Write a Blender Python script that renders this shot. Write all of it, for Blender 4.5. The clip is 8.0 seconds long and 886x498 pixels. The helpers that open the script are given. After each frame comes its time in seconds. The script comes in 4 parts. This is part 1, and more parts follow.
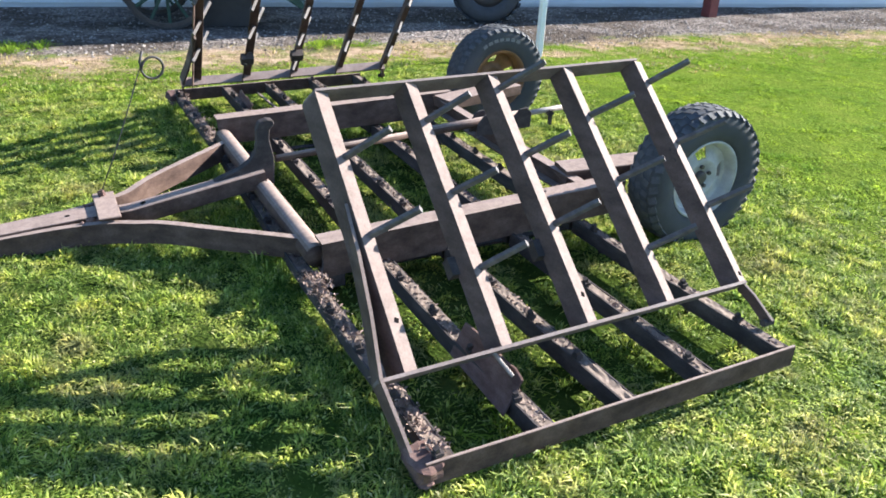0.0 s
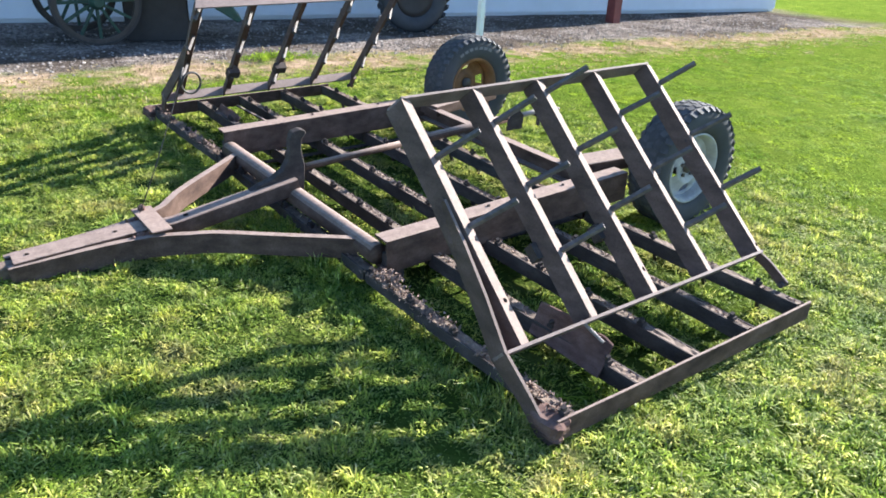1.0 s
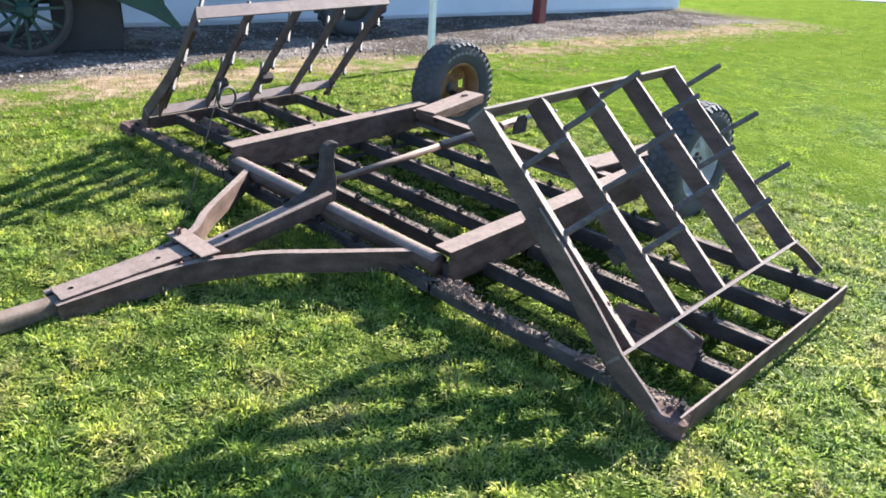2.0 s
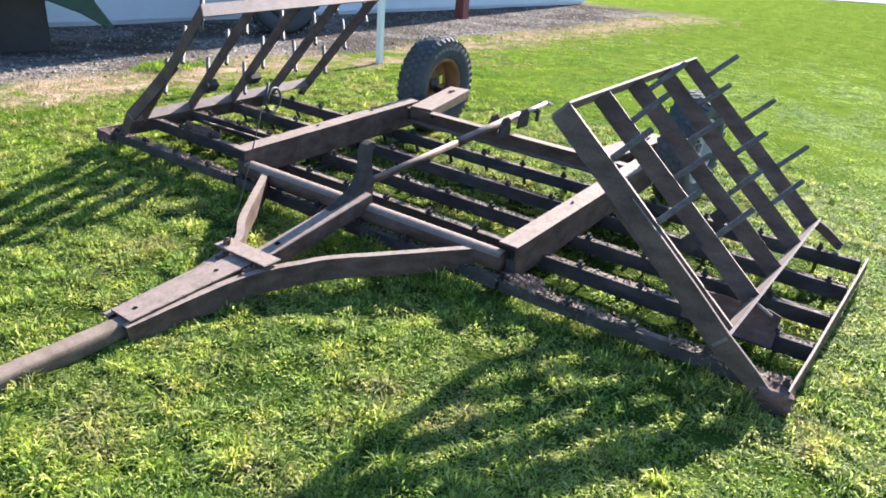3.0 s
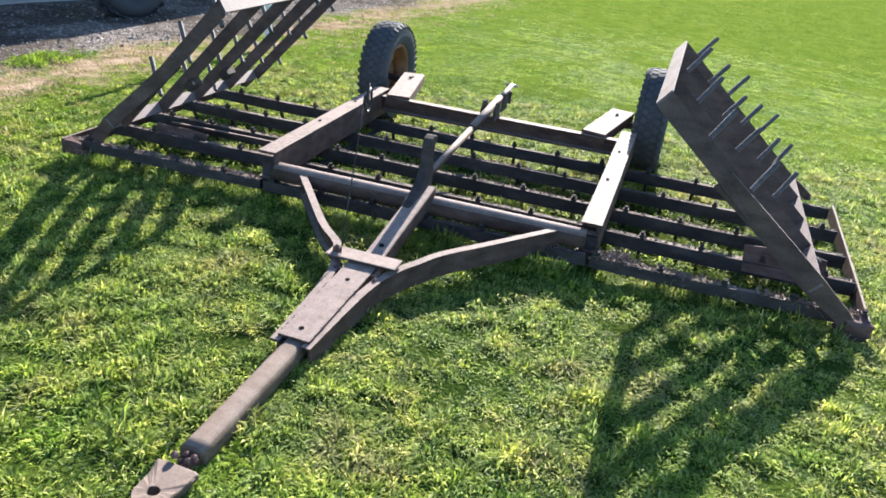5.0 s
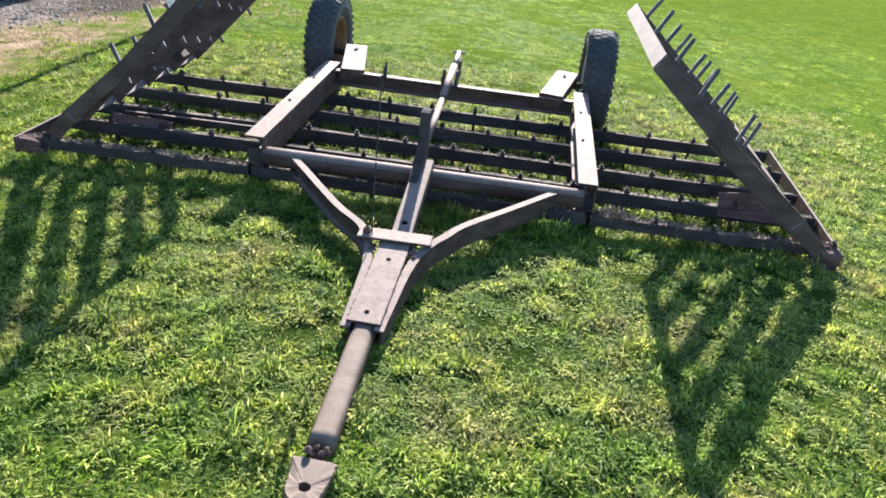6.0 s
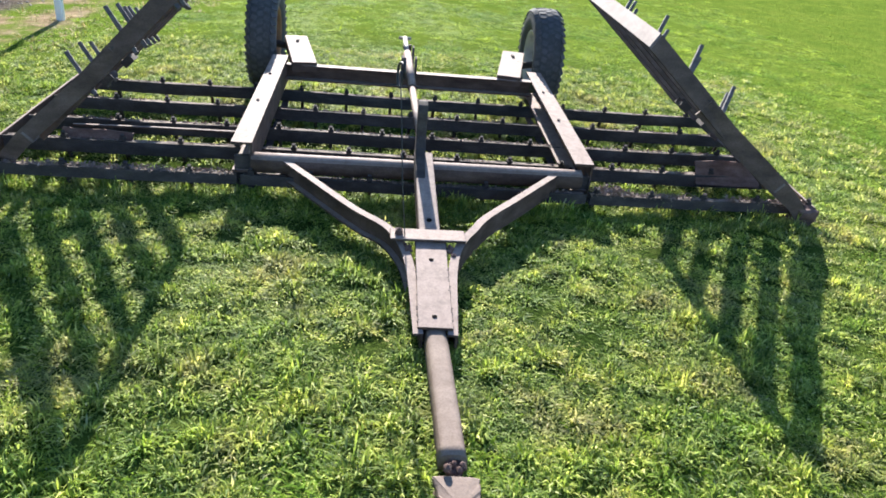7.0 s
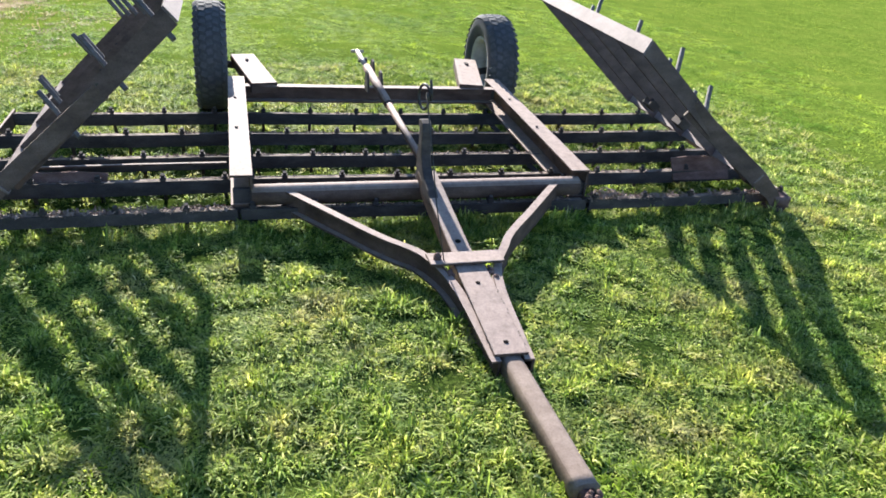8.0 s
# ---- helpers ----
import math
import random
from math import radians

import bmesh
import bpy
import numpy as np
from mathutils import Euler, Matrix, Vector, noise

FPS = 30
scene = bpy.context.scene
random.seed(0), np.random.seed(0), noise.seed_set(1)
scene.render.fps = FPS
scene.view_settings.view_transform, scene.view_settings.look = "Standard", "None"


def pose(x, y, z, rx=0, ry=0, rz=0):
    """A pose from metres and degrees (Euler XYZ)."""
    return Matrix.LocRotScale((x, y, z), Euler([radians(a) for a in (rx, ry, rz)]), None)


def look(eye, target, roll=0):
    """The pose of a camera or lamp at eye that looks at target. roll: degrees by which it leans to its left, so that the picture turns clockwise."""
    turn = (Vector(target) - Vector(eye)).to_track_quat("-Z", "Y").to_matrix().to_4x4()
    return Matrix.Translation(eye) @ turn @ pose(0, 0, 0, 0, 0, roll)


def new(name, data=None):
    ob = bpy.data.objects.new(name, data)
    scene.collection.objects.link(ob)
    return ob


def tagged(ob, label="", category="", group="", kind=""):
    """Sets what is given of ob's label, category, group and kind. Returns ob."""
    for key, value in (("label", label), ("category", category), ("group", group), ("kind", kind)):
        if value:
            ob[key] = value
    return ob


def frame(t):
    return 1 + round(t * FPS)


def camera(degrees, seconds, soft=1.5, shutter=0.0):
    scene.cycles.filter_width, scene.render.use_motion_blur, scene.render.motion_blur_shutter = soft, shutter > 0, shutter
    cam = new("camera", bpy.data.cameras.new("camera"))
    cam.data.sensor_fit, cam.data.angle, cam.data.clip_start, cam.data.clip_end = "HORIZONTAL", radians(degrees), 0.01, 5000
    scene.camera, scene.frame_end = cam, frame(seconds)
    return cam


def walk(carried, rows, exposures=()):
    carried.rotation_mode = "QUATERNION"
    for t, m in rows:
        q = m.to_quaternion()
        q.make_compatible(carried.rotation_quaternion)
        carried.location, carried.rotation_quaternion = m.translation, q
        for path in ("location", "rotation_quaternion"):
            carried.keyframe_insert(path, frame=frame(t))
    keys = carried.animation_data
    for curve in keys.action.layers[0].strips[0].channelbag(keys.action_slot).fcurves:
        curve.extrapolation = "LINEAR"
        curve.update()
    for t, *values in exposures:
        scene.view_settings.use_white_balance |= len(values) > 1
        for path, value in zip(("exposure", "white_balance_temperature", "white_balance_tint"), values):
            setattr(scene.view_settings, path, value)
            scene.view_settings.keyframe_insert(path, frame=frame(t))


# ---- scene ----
cam = camera(61.3, 8.0, soft=1.75)
PATH = [
    (0, (-0.868, -3.639, 1.688), (-0.028, -2.037, 0.758), 2.10),
    (0.5, (-1.258, -3.570, 1.705), (-0.276, -2.038, 0.797), 2.46),
    (1, (-1.664, -3.491, 1.725), (-0.559, -2.039, 0.826), 2.82),
    (1.5, (-1.946, -3.248, 1.700), (-0.729, -1.880, 0.812), 3.07),
    (1.7, (-2.048, -3.143, 1.729), (-0.792, -1.812, 0.842), 3.19),
    (2.8, (-2.689, -2.514, 1.698), (-1.216, -1.420, 0.820), 4.02),
    (3, (-2.738, -2.370, 1.672), (-1.229, -1.323, 0.795), 4.25),
    (3.5, (-2.885, -2.015, 1.683), (-1.304, -1.085, 0.803), 4.81),
    (4, (-3.193, -1.727, 1.681), (-1.541, -0.933, 0.800), 5.77),
    (4.5, (-3.352, -1.447, 1.670), (-1.643, -0.793, 0.783), 6.14),
    (4.7, (-3.394, -1.312, 1.667), (-1.665, -0.711, 0.779), 6.26),
    (5.8, (-3.727, -0.552, 1.714), (-1.935, -0.330, 0.775), 6.33),
    (6, (-3.721, -0.419, 1.692), (-1.929, -0.272, 0.741), 6.36),
    (6.5, (-3.647, -0.060, 1.702), (-1.857, -0.093, 0.737), 6.23),
    (7, (-3.667, 0.311, 1.672), (-1.892, 0.099, 0.702), 6.11),
    (7.5, (-3.661, 0.665, 1.695), (-1.908, 0.281, 0.734), 5.87),
    (8, (-3.461, 0.971, 1.682), (-1.742, 0.438, 0.735), 5.72),
]
walk(cam, [(t, look(eye, target, roll)) for t, eye, target, roll in PATH],
     exposures=[(0.0, 1.96), (1.5, 2.0), (3.5, 2.02), (4.5, 1.90), (6.0, 1.80), (8.0, 1.86)])

# ---- world, sun, exposure ----
SUN_TO = Vector((2.2, 0.10, 1.0)).normalized()
elev = math.asin(SUN_TO.z)
world = bpy.data.worlds.new("sky")
scene.world = world
world.use_nodes = True
wn, wl = world.node_tree.nodes, world.node_tree.links
sky = wn.new("ShaderNodeTexSky")
sky.sky_type, sky.sun_disc = "NISHITA", False
sky.sun_elevation = elev
sky.sun_rotation = math.atan2(SUN_TO.x, SUN_TO.y)
sky.dust_density, sky.ozone_density = 0.3, 4.5
bg = wn["Background"]
bg.inputs["Strength"].default_value = 0.094
wl.new(sky.outputs["Color"], bg.inputs["Color"])
sun = bpy.data.lights.new("sun", "SUN")
sun.energy, sun.angle, sun.color = 5.0, radians(0.53), (1.0, 0.945, 0.885)
sun_ob = new("sun", sun)
sun_ob.matrix_world = look(SUN_TO * 60, (0, 0, 0))


# ---- materials ----
def mat(name):
    m = bpy.data.materials.new(name)
    m.use_nodes = True
    nt = m.node_tree
    return m, nt, nt.nodes["Principled BSDF"]


def nd(nt, kind, **kw):
    n = nt.nodes.new(kind)
    for k, v in kw.items():
        n.inputs[k].default_value = v
    return n


def ramp(nt, fac, stops):
    r = nt.nodes.new("ShaderNodeValToRGB")
    els = r.color_ramp.elements
    while len(els) < len(stops):
        els.new(0.5)
    for e, (p, c) in zip(els, stops):
        e.position, e.color = p, (*c, 1)
    nt.links.new(fac, r.inputs["Fac"])
    return r.outputs["Color"]


def noise_tex(nt, scale, detail=4.0, rough=0.6, coord="Object", stretch=None):
    tc = nt.nodes.new("ShaderNodeTexCoord")
    out = tc.outputs[coord]
    if stretch:
        mp = nt.nodes.new("ShaderNodeMapping")
        mp.inputs["Scale"].default_value = stretch
        nt.links.new(out, mp.inputs["Vector"])
        out = mp.outputs["Vector"]
    n = nd(nt, "ShaderNodeTexNoise", Scale=scale, Detail=detail, Roughness=rough)
    nt.links.new(out, n.inputs["Vector"])
    return n.outputs["Fac"]


def mix(nt, fac, a, b, mode="MIX"):
    m = nt.nodes.new("ShaderNodeMix")
    m.data_type, m.blend_type = "RGBA", mode
    for sock, v in ((m.inputs[0], fac), (m.inputs[6], a), (m.inputs[7], b)):
        if isinstance(v, (int, float)):
            sock.default_value = v
        elif isinstance(v, tuple):
            sock.default_value = (*v, 1)
        else:
            nt.links.new(v, sock)
    return m.outputs[2]


def bump(nt, bsdf, height, strength, dist):
    b = nd(nt, "ShaderNodeBump", Strength=strength, Distance=dist)
    nt.links.new(height, b.inputs["Height"])
    nt.links.new(b.outputs["Normal"], bsdf.inputs["Normal"])


def rusty(name, dark, mid, light, rough=0.72, spec=0.3, scale=9.0, top_light=0.0, steep=0.5):
    """Weathered steel: broad rust patches, fine pitting, scuffed pale spots; upper faces are painted pale as if sunlit.
    """
    m, nt, b = mat(name)
    big = noise_tex(nt, scale, 5, 0.62, stretch=(1.0, 0.6, 1.6))
    fine = noise_tex(nt, scale * 14, 3, 0.7)
    base = ramp(nt, big, [(0.24, dark), (0.5, mid), (0.78, light)])
    spots = ramp(nt, fine, [(0.3, (0.66, 0.62, 0.6)), (0.55, (1, 1, 1)), (0.8, (1.2, 1.16, 1.12))])
    col = mix(nt, 0.8, base, spots, "MULTIPLY")
    # sun on the tops, put into the colour: upward faces turn pale
    if top_light:
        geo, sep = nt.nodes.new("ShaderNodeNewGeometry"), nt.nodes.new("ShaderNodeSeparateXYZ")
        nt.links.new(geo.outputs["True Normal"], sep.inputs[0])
        up = nd(nt, "ShaderNodeMapRange", **{"From Min": steep, "From Max": steep + 0.35, "To Max": top_light})
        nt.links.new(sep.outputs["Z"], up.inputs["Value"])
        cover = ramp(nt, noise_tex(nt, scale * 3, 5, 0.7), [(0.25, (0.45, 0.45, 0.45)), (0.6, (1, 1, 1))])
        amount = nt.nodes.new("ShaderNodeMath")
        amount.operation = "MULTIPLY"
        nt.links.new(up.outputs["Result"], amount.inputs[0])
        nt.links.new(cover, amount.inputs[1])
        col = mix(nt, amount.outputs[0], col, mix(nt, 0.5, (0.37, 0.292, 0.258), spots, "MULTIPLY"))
    nt.links.new(col, b.inputs["Base Color"])
    r = nd(nt, "ShaderNodeMapRange", **{"To Min": rough - 0.15, "To Max": rough + 0.15})
    nt.links.new(fine, r.inputs["Value"])
    nt.links.new(r.outputs["Result"], b.inputs["Roughness"])
    b.inputs["Specular IOR Level"].default_value = spec
    bump(nt, b, fine, 0.25, 0.003)
    return m


STEEL = rusty("weathered_steel", (0.042, 0.026, 0.021), (0.096, 0.062, 0.05), (0.17, 0.118, 0.098), 0.76, 0.18, top_light=0.75)
WING_STEEL = rusty("faded_wing_steel", (0.05, 0.034, 0.03), (0.1, 0.068, 0.059), (0.16, 0.114, 0.1), 0.74, 0.22, top_light=0.5, steep=0.32)
RUST = rusty("red_rust", (0.06, 0.034, 0.03), (0.13, 0.08, 0.07), (0.21, 0.145, 0.128), 0.88, 0.15, 14)
# paler steel for the wing plates; the sun's glare is in its colour
PLATE_STEEL = rusty("sunlit_plate_steel", (0.10, 0.078, 0.078), (0.165, 0.132, 0.13), (0.24, 0.2, 0.196), 0.74, 0.25, top_light=0.6)
TONGUE_STEEL = rusty("worn_brown_steel", (0.075, 0.052, 0.038), (0.145, 0.106, 0.08), (0.23, 0.18, 0.143), 0.78, 0.18, top_light=0.35)
BAR_STEEL = rusty("dirty_bar_steel", (0.03, 0.026, 0.026), (0.058, 0.049, 0.048), (0.11, 0.094, 0.09), 0.82, 0.18)
TOOTH_STEEL = rusty("worn_tooth_steel", (0.055, 0.049, 0.049), (0.098, 0.088, 0.088), (0.165, 0.152, 0.15), 0.65, 0.35, 25)
BRIGHT_STEEL = rusty("scuffed_pale_steel", (0.17, 0.14, 0.125), (0.28, 0.245, 0.225), (0.38, 0.345, 0.315), 0.55, 0.4, 16)


def plain(name, c, rough=0.6, var=0.25, scale=8.0, bump_s=0.15, metal=0.0):
    m, nt, b = mat(name)
    n = noise_tex(nt, scale, 6, 0.65)
    lo, hi = tuple(v * (1 - var) for v in c), tuple(min(1, v * (1 + var)) for v in c)
    nt.links.new(ramp(nt, n, [(0.3, lo), (0.7, hi)]), b.inputs["Base Color"])
    b.inputs["Roughness"].default_value, b.inputs["Metallic"].default_value = rough, metal
    bump(nt, b, noise_tex(nt, scale * 12, 3), bump_s, 0.003)
    return m


RUBBER = plain("old_rubber", (0.046, 0.05, 0.057), 0.82, 0.25, 6, 0.08)
TYRE_MARK = plain("faded_mark", (0.16, 0.16, 0.165), 0.8)
TREAD_RUBBER = plain("dusty_worn_rubber", (0.066, 0.07, 0.077), 0.85, 0.35, 14, 0.2)
RIM_WHITE = plain("chalky_white_paint", (0.38, 0.385, 0.38), 0.6, 0.35, 7)
RIM_YELLOW = plain("rusty_yellow_paint", (0.2, 0.1, 0.045), 0.65, 0.5, 9)
HUB_DARK = plain("greasy_hub", (0.07, 0.06, 0.055), 0.6)
WHITE_PAINT = plain("white_pole_paint", (0.72, 0.74, 0.76), 0.45, 0.08)
SIDING = plain("pale_grey_blue_siding", (0.62, 0.66, 0.72), 0.5, 0.06, 2)
ROOFING = plain("grey_roofing", (0.3, 0.3, 0.31), 0.6)
FOOTING = plain("concrete_footing", (0.3, 0.29, 0.27), 0.9)
POST_RED = plain("dark_red_post_paint", (0.16, 0.035, 0.03), 0.6)
WAGON_GREEN = plain("dark_green_paint", (0.014, 0.05, 0.036), 0.55, 0.4, 5)
WAGON_WOOD = plain("grey_wagon_wood", (0.06, 0.05, 0.043), 0.85, 0.4, 5)
IRON_DARK = plain("dark_iron", (0.028, 0.025, 0.026), 0.6)
SOIL = plain("dry_caked_soil", (0.17, 0.13, 0.105), 0.95, 0.45, 22, 0.4)
HOLE = plain("dark_hole", (0.012, 0.011, 0.011), 1.0)
HOLE.node_tree.nodes["Principled BSDF"].inputs["Specular IOR Level"].default_value = 0.0
LANE_MAT = plain("pale_lane_gravel", (0.34, 0.32, 0.31), 0.95, 0.3, 6, 0.3)
DRY_LEAF = plain("dead_leaf_litter", (0.23, 0.165, 0.135), 0.9, 0.5, 30)


def ground_material():
    """Lawn soil with thatch, a dry strip and a gravel yard beyond it, blended along uneven edges."""
    m, nt, b = mat("lawn_and_yard_ground")
    geo = nt.nodes.new("ShaderNodeNewGeometry")
    sep = nt.nodes.new("ShaderNodeSeparateXYZ")
    nt.links.new(geo.outputs["Position"], sep.inputs[0])

    def tex(scale, detail=4, rough=0.6):
        n = nd(nt, "ShaderNodeTexNoise", Scale=scale, Detail=detail, Roughness=rough)
        nt.links.new(geo.outputs["Position"], n.inputs["Vector"])
        return n.outputs["Fac"]

    def math_(op, a, c):
        n = nt.nodes.new("ShaderNodeMath")
        n.operation = op
        for s_, v in zip(n.inputs, (a, c)):
            if isinstance(v, (int, float)):
                s_.default_value = v
            else:
                nt.links.new(v, s_)
        return n.outputs[0]

    fine, mid, big = tex(60, 3, 0.7), tex(7, 5), tex(0.9, 3)
    lawn = ramp(nt, mid, [(0.3, (0.021, 0.036, 0.01)), (0.5, (0.038, 0.062, 0.015)), (0.7, (0.07, 0.09, 0.028))])
    lawn = mix(nt, 0.7, lawn, ramp(nt, fine, [(0.3, (0.45, 0.5, 0.4)), (0.7, (1.35, 1.3, 1.2))]), "MULTIPLY")
    lawn = mix(nt, 0.6, lawn, ramp(nt, big, [(0.35, (0.8, 0.9, 0.7)), (0.65, (1.25, 1.1, 1.0))]), "MULTIPLY")
    # farther out the mown turf closes over the soil
    turf = ramp(nt, tex(3.2, 6, 0.68), [(0.28, (0.076, 0.126, 0.019)), (0.5, (0.112, 0.164, 0.026)), (0.72, (0.155, 0.194, 0.037))])
    turf = mix(nt, 0.6, turf, ramp(nt, tex(22, 5, 0.7), [(0.3, (0.6, 0.68, 0.55)), (0.7, (1.3, 1.22, 1.2))]), "MULTIPLY")
    size = nt.nodes.new("ShaderNodeVectorMath")
    size.operation = "LENGTH"
    nt.links.new(geo.outputs["Position"], size.inputs[0])
    f_turf = nd(nt, "ShaderNodeMapRange", **{"From Min": 1.6, "From Max": 4.6})
    nt.links.new(size.outputs["Value"], f_turf.inputs["Value"])
    lawn = mix(nt, f_turf.outputs[0], lawn, turf)
    dry = ramp(nt, tex(6, 6, 0.7), [(0.3, (0.13, 0.105, 0.055)), (0.48, (0.27, 0.2, 0.13)), (0.7, (0.43, 0.32, 0.235))])
    vor = nd(nt, "ShaderNodeTexVoronoi", Scale=38)
    nt.links.new(geo.outputs["Position"], vor.inputs["Vector"])
    stone = ramp(nt, vor.outputs["Color"], [(0.2, (0.1, 0.09, 0.085)), (0.55, (0.2, 0.178, 0.165)), (0.85, (0.34, 0.305, 0.285))])
    stone = mix(nt, 0.5, stone, ramp(nt, tex(1.6, 4), [(0.35, (0.7, 0.66, 0.62)), (0.65, (1.15, 1.1, 1.05))]), "MULTIPLY")
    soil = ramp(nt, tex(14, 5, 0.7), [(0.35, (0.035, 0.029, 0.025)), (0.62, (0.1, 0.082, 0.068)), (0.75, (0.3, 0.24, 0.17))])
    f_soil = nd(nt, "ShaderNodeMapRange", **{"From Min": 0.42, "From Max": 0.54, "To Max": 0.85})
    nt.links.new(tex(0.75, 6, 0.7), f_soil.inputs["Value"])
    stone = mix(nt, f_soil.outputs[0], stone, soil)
    # distance past the lawn's edge, which bends with x
    wob = math_("MULTIPLY", math_("SUBTRACT", tex(0.8, 4), 0.5), 1.5)
    edge = math_("ADD", math_("ADD", sep.outputs["Y"], wob), math_("ADD", math_("MULTIPLY", sep.outputs["X"], 0.075), 0.08))
    ragged = math_("MULTIPLY", math_("SUBTRACT", tex(4, 4), 0.5), 0.7)
    f_dry = nd(nt, "ShaderNodeMapRange", **{"From Min": 3.45, "From Max": 3.9})
    f_dry.interpolation_type = "SMOOTHSTEP"
    nt.links.new(math_("ADD", edge, ragged), f_dry.inputs["Value"])
    f_st = nd(nt, "ShaderNodeMapRange", **{"From Min": 4.3, "From Max": 4.75})
    f_st.interpolation_type = "SMOOTHSTEP"
    nt.links.new(math_("ADD", edge, math_("MULTIPLY", ragged, 0.7)), f_st.inputs["Value"])
    # green islands in the dry strip
    f_green = nd(nt, "ShaderNodeMapRange", **{"From Min": 0.6, "From Max": 0.48})
    nt.links.new(tex(1.7, 5, 0.65), f_green.inputs["Value"])
    # the yard ends where the building ends
    f_x = nd(nt, "ShaderNodeMapRange", **{"From Min": 14.6, "From Max": 13.2})
    nt.links.new(math_("ADD", sep.outputs["X"], wob), f_x.inputs["Value"])
    col = mix(nt, math_("MULTIPLY", math_("MULTIPLY", f_dry.outputs[0], f_green.outputs[0]), f_x.outputs[0]), lawn, dry)
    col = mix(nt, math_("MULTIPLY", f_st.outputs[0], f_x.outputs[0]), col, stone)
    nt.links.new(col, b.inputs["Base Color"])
    b.inputs["Roughness"].default_value, b.inputs["Specular IOR Level"].default_value = 0.95, 0.0
    bump(nt, b, mix(nt, 0.5, fine, vor.outputs["Distance"]), 0.6, 0.03)
    return m


GROUND_MAT = ground_material()


def blade_material(name, stops, patch, through_share, tuft_size=11.0, gloss=0.12, straw=0.0, patch_size=1.7, tuft_share=0.8):
    """Leaves: each blade has its own tint, patches of the lawn vary, light passes through."""
    m, nt, b = mat(name)
    geo = nt.nodes.new("ShaderNodeNewGeometry")
    own = ramp(nt, geo.outputs["Random Per Island"], stops)
    n = nd(nt, "ShaderNodeTexNoise", Scale=patch_size, Detail=4.0, Roughness=0.6)
    nt.links.new(geo.outputs["Position"], n.inputs["Vector"])
    tuft = nd(nt, "ShaderNodeTexNoise", Scale=tuft_size, Detail=3.0, Roughness=0.6)
    nt.links.new(geo.outputs["Position"], tuft.inputs["Vector"])
    col = mix(nt, 0.9, own, ramp(nt, n.outputs["Fac"], patch), "MULTIPLY")
    col = mix(nt, tuft_share, col, ramp(nt, tuft.outputs["Fac"], [(0.34, (0.4, 0.52, 0.5)), (0.5, (1.0, 1, 0.95)), (0.66, (1.6, 1.45, 1.1))]), "MULTIPLY")
    # the side of the lawn away from the yard is paler and bluer
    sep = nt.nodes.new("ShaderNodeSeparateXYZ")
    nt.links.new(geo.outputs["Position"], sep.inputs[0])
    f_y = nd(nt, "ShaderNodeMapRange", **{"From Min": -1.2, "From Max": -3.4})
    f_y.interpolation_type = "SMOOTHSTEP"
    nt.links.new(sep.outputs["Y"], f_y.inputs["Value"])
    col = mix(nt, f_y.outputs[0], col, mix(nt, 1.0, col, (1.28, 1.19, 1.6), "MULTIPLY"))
    if straw:
        # thinner spots where dry thatch shows among the green
        s = nd(nt, "ShaderNodeTexNoise", Scale=2.6, Detail=5.0, Roughness=0.68)
        nt.links.new(geo.outputs["Position"], s.inputs["Vector"])
        f_s = nd(nt, "ShaderNodeMapRange", **{"From Min": 0.53, "From Max": 0.64, "To Max": straw})
        nt.links.new(s.outputs["Fac"], f_s.inputs["Value"])
        col = mix(nt, f_s.outputs[0], col, (0.3, 0.27, 0.15))
    nt.links.new(col, b.inputs["Base Color"])
    b.inputs["Roughness"].default_value, b.inputs["Specular IOR Level"].default_value = 0.65, gloss
    tr = nt.nodes.new("ShaderNodeBsdfTranslucent")
    nt.links.new(mix(nt, 1.0, col, (1.15, 1.15, 0.98), "MULTIPLY"), tr.inputs["Color"])
    ms = nt.nodes.new("ShaderNodeMixShader")
    ms.inputs[0].default_value = through_share
    nt.links.new(b.outputs[0], ms.inputs[1])
    nt.links.new(tr.outputs[0], ms.inputs[2])
    nt.links.new(ms.outputs[0], nt.nodes["Material Output"].inputs["Surface"])
    return m


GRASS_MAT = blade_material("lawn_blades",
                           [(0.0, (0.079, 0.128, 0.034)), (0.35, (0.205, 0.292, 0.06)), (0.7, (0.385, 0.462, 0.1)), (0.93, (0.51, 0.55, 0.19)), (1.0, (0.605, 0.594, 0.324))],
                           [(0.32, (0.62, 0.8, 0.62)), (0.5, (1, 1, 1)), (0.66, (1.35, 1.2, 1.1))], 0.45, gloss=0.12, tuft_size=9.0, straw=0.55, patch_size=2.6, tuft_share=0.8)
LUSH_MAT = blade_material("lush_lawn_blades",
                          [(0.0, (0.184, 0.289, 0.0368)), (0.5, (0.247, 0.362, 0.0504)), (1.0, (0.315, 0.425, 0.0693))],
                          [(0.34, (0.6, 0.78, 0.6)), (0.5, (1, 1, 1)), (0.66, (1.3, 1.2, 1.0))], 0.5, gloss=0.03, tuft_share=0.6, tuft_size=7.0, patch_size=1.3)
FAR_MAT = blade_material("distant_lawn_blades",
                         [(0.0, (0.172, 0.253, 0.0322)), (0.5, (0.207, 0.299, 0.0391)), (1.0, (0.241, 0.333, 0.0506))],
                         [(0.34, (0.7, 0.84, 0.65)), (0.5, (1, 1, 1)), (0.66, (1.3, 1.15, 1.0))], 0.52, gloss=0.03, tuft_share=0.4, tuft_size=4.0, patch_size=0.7)
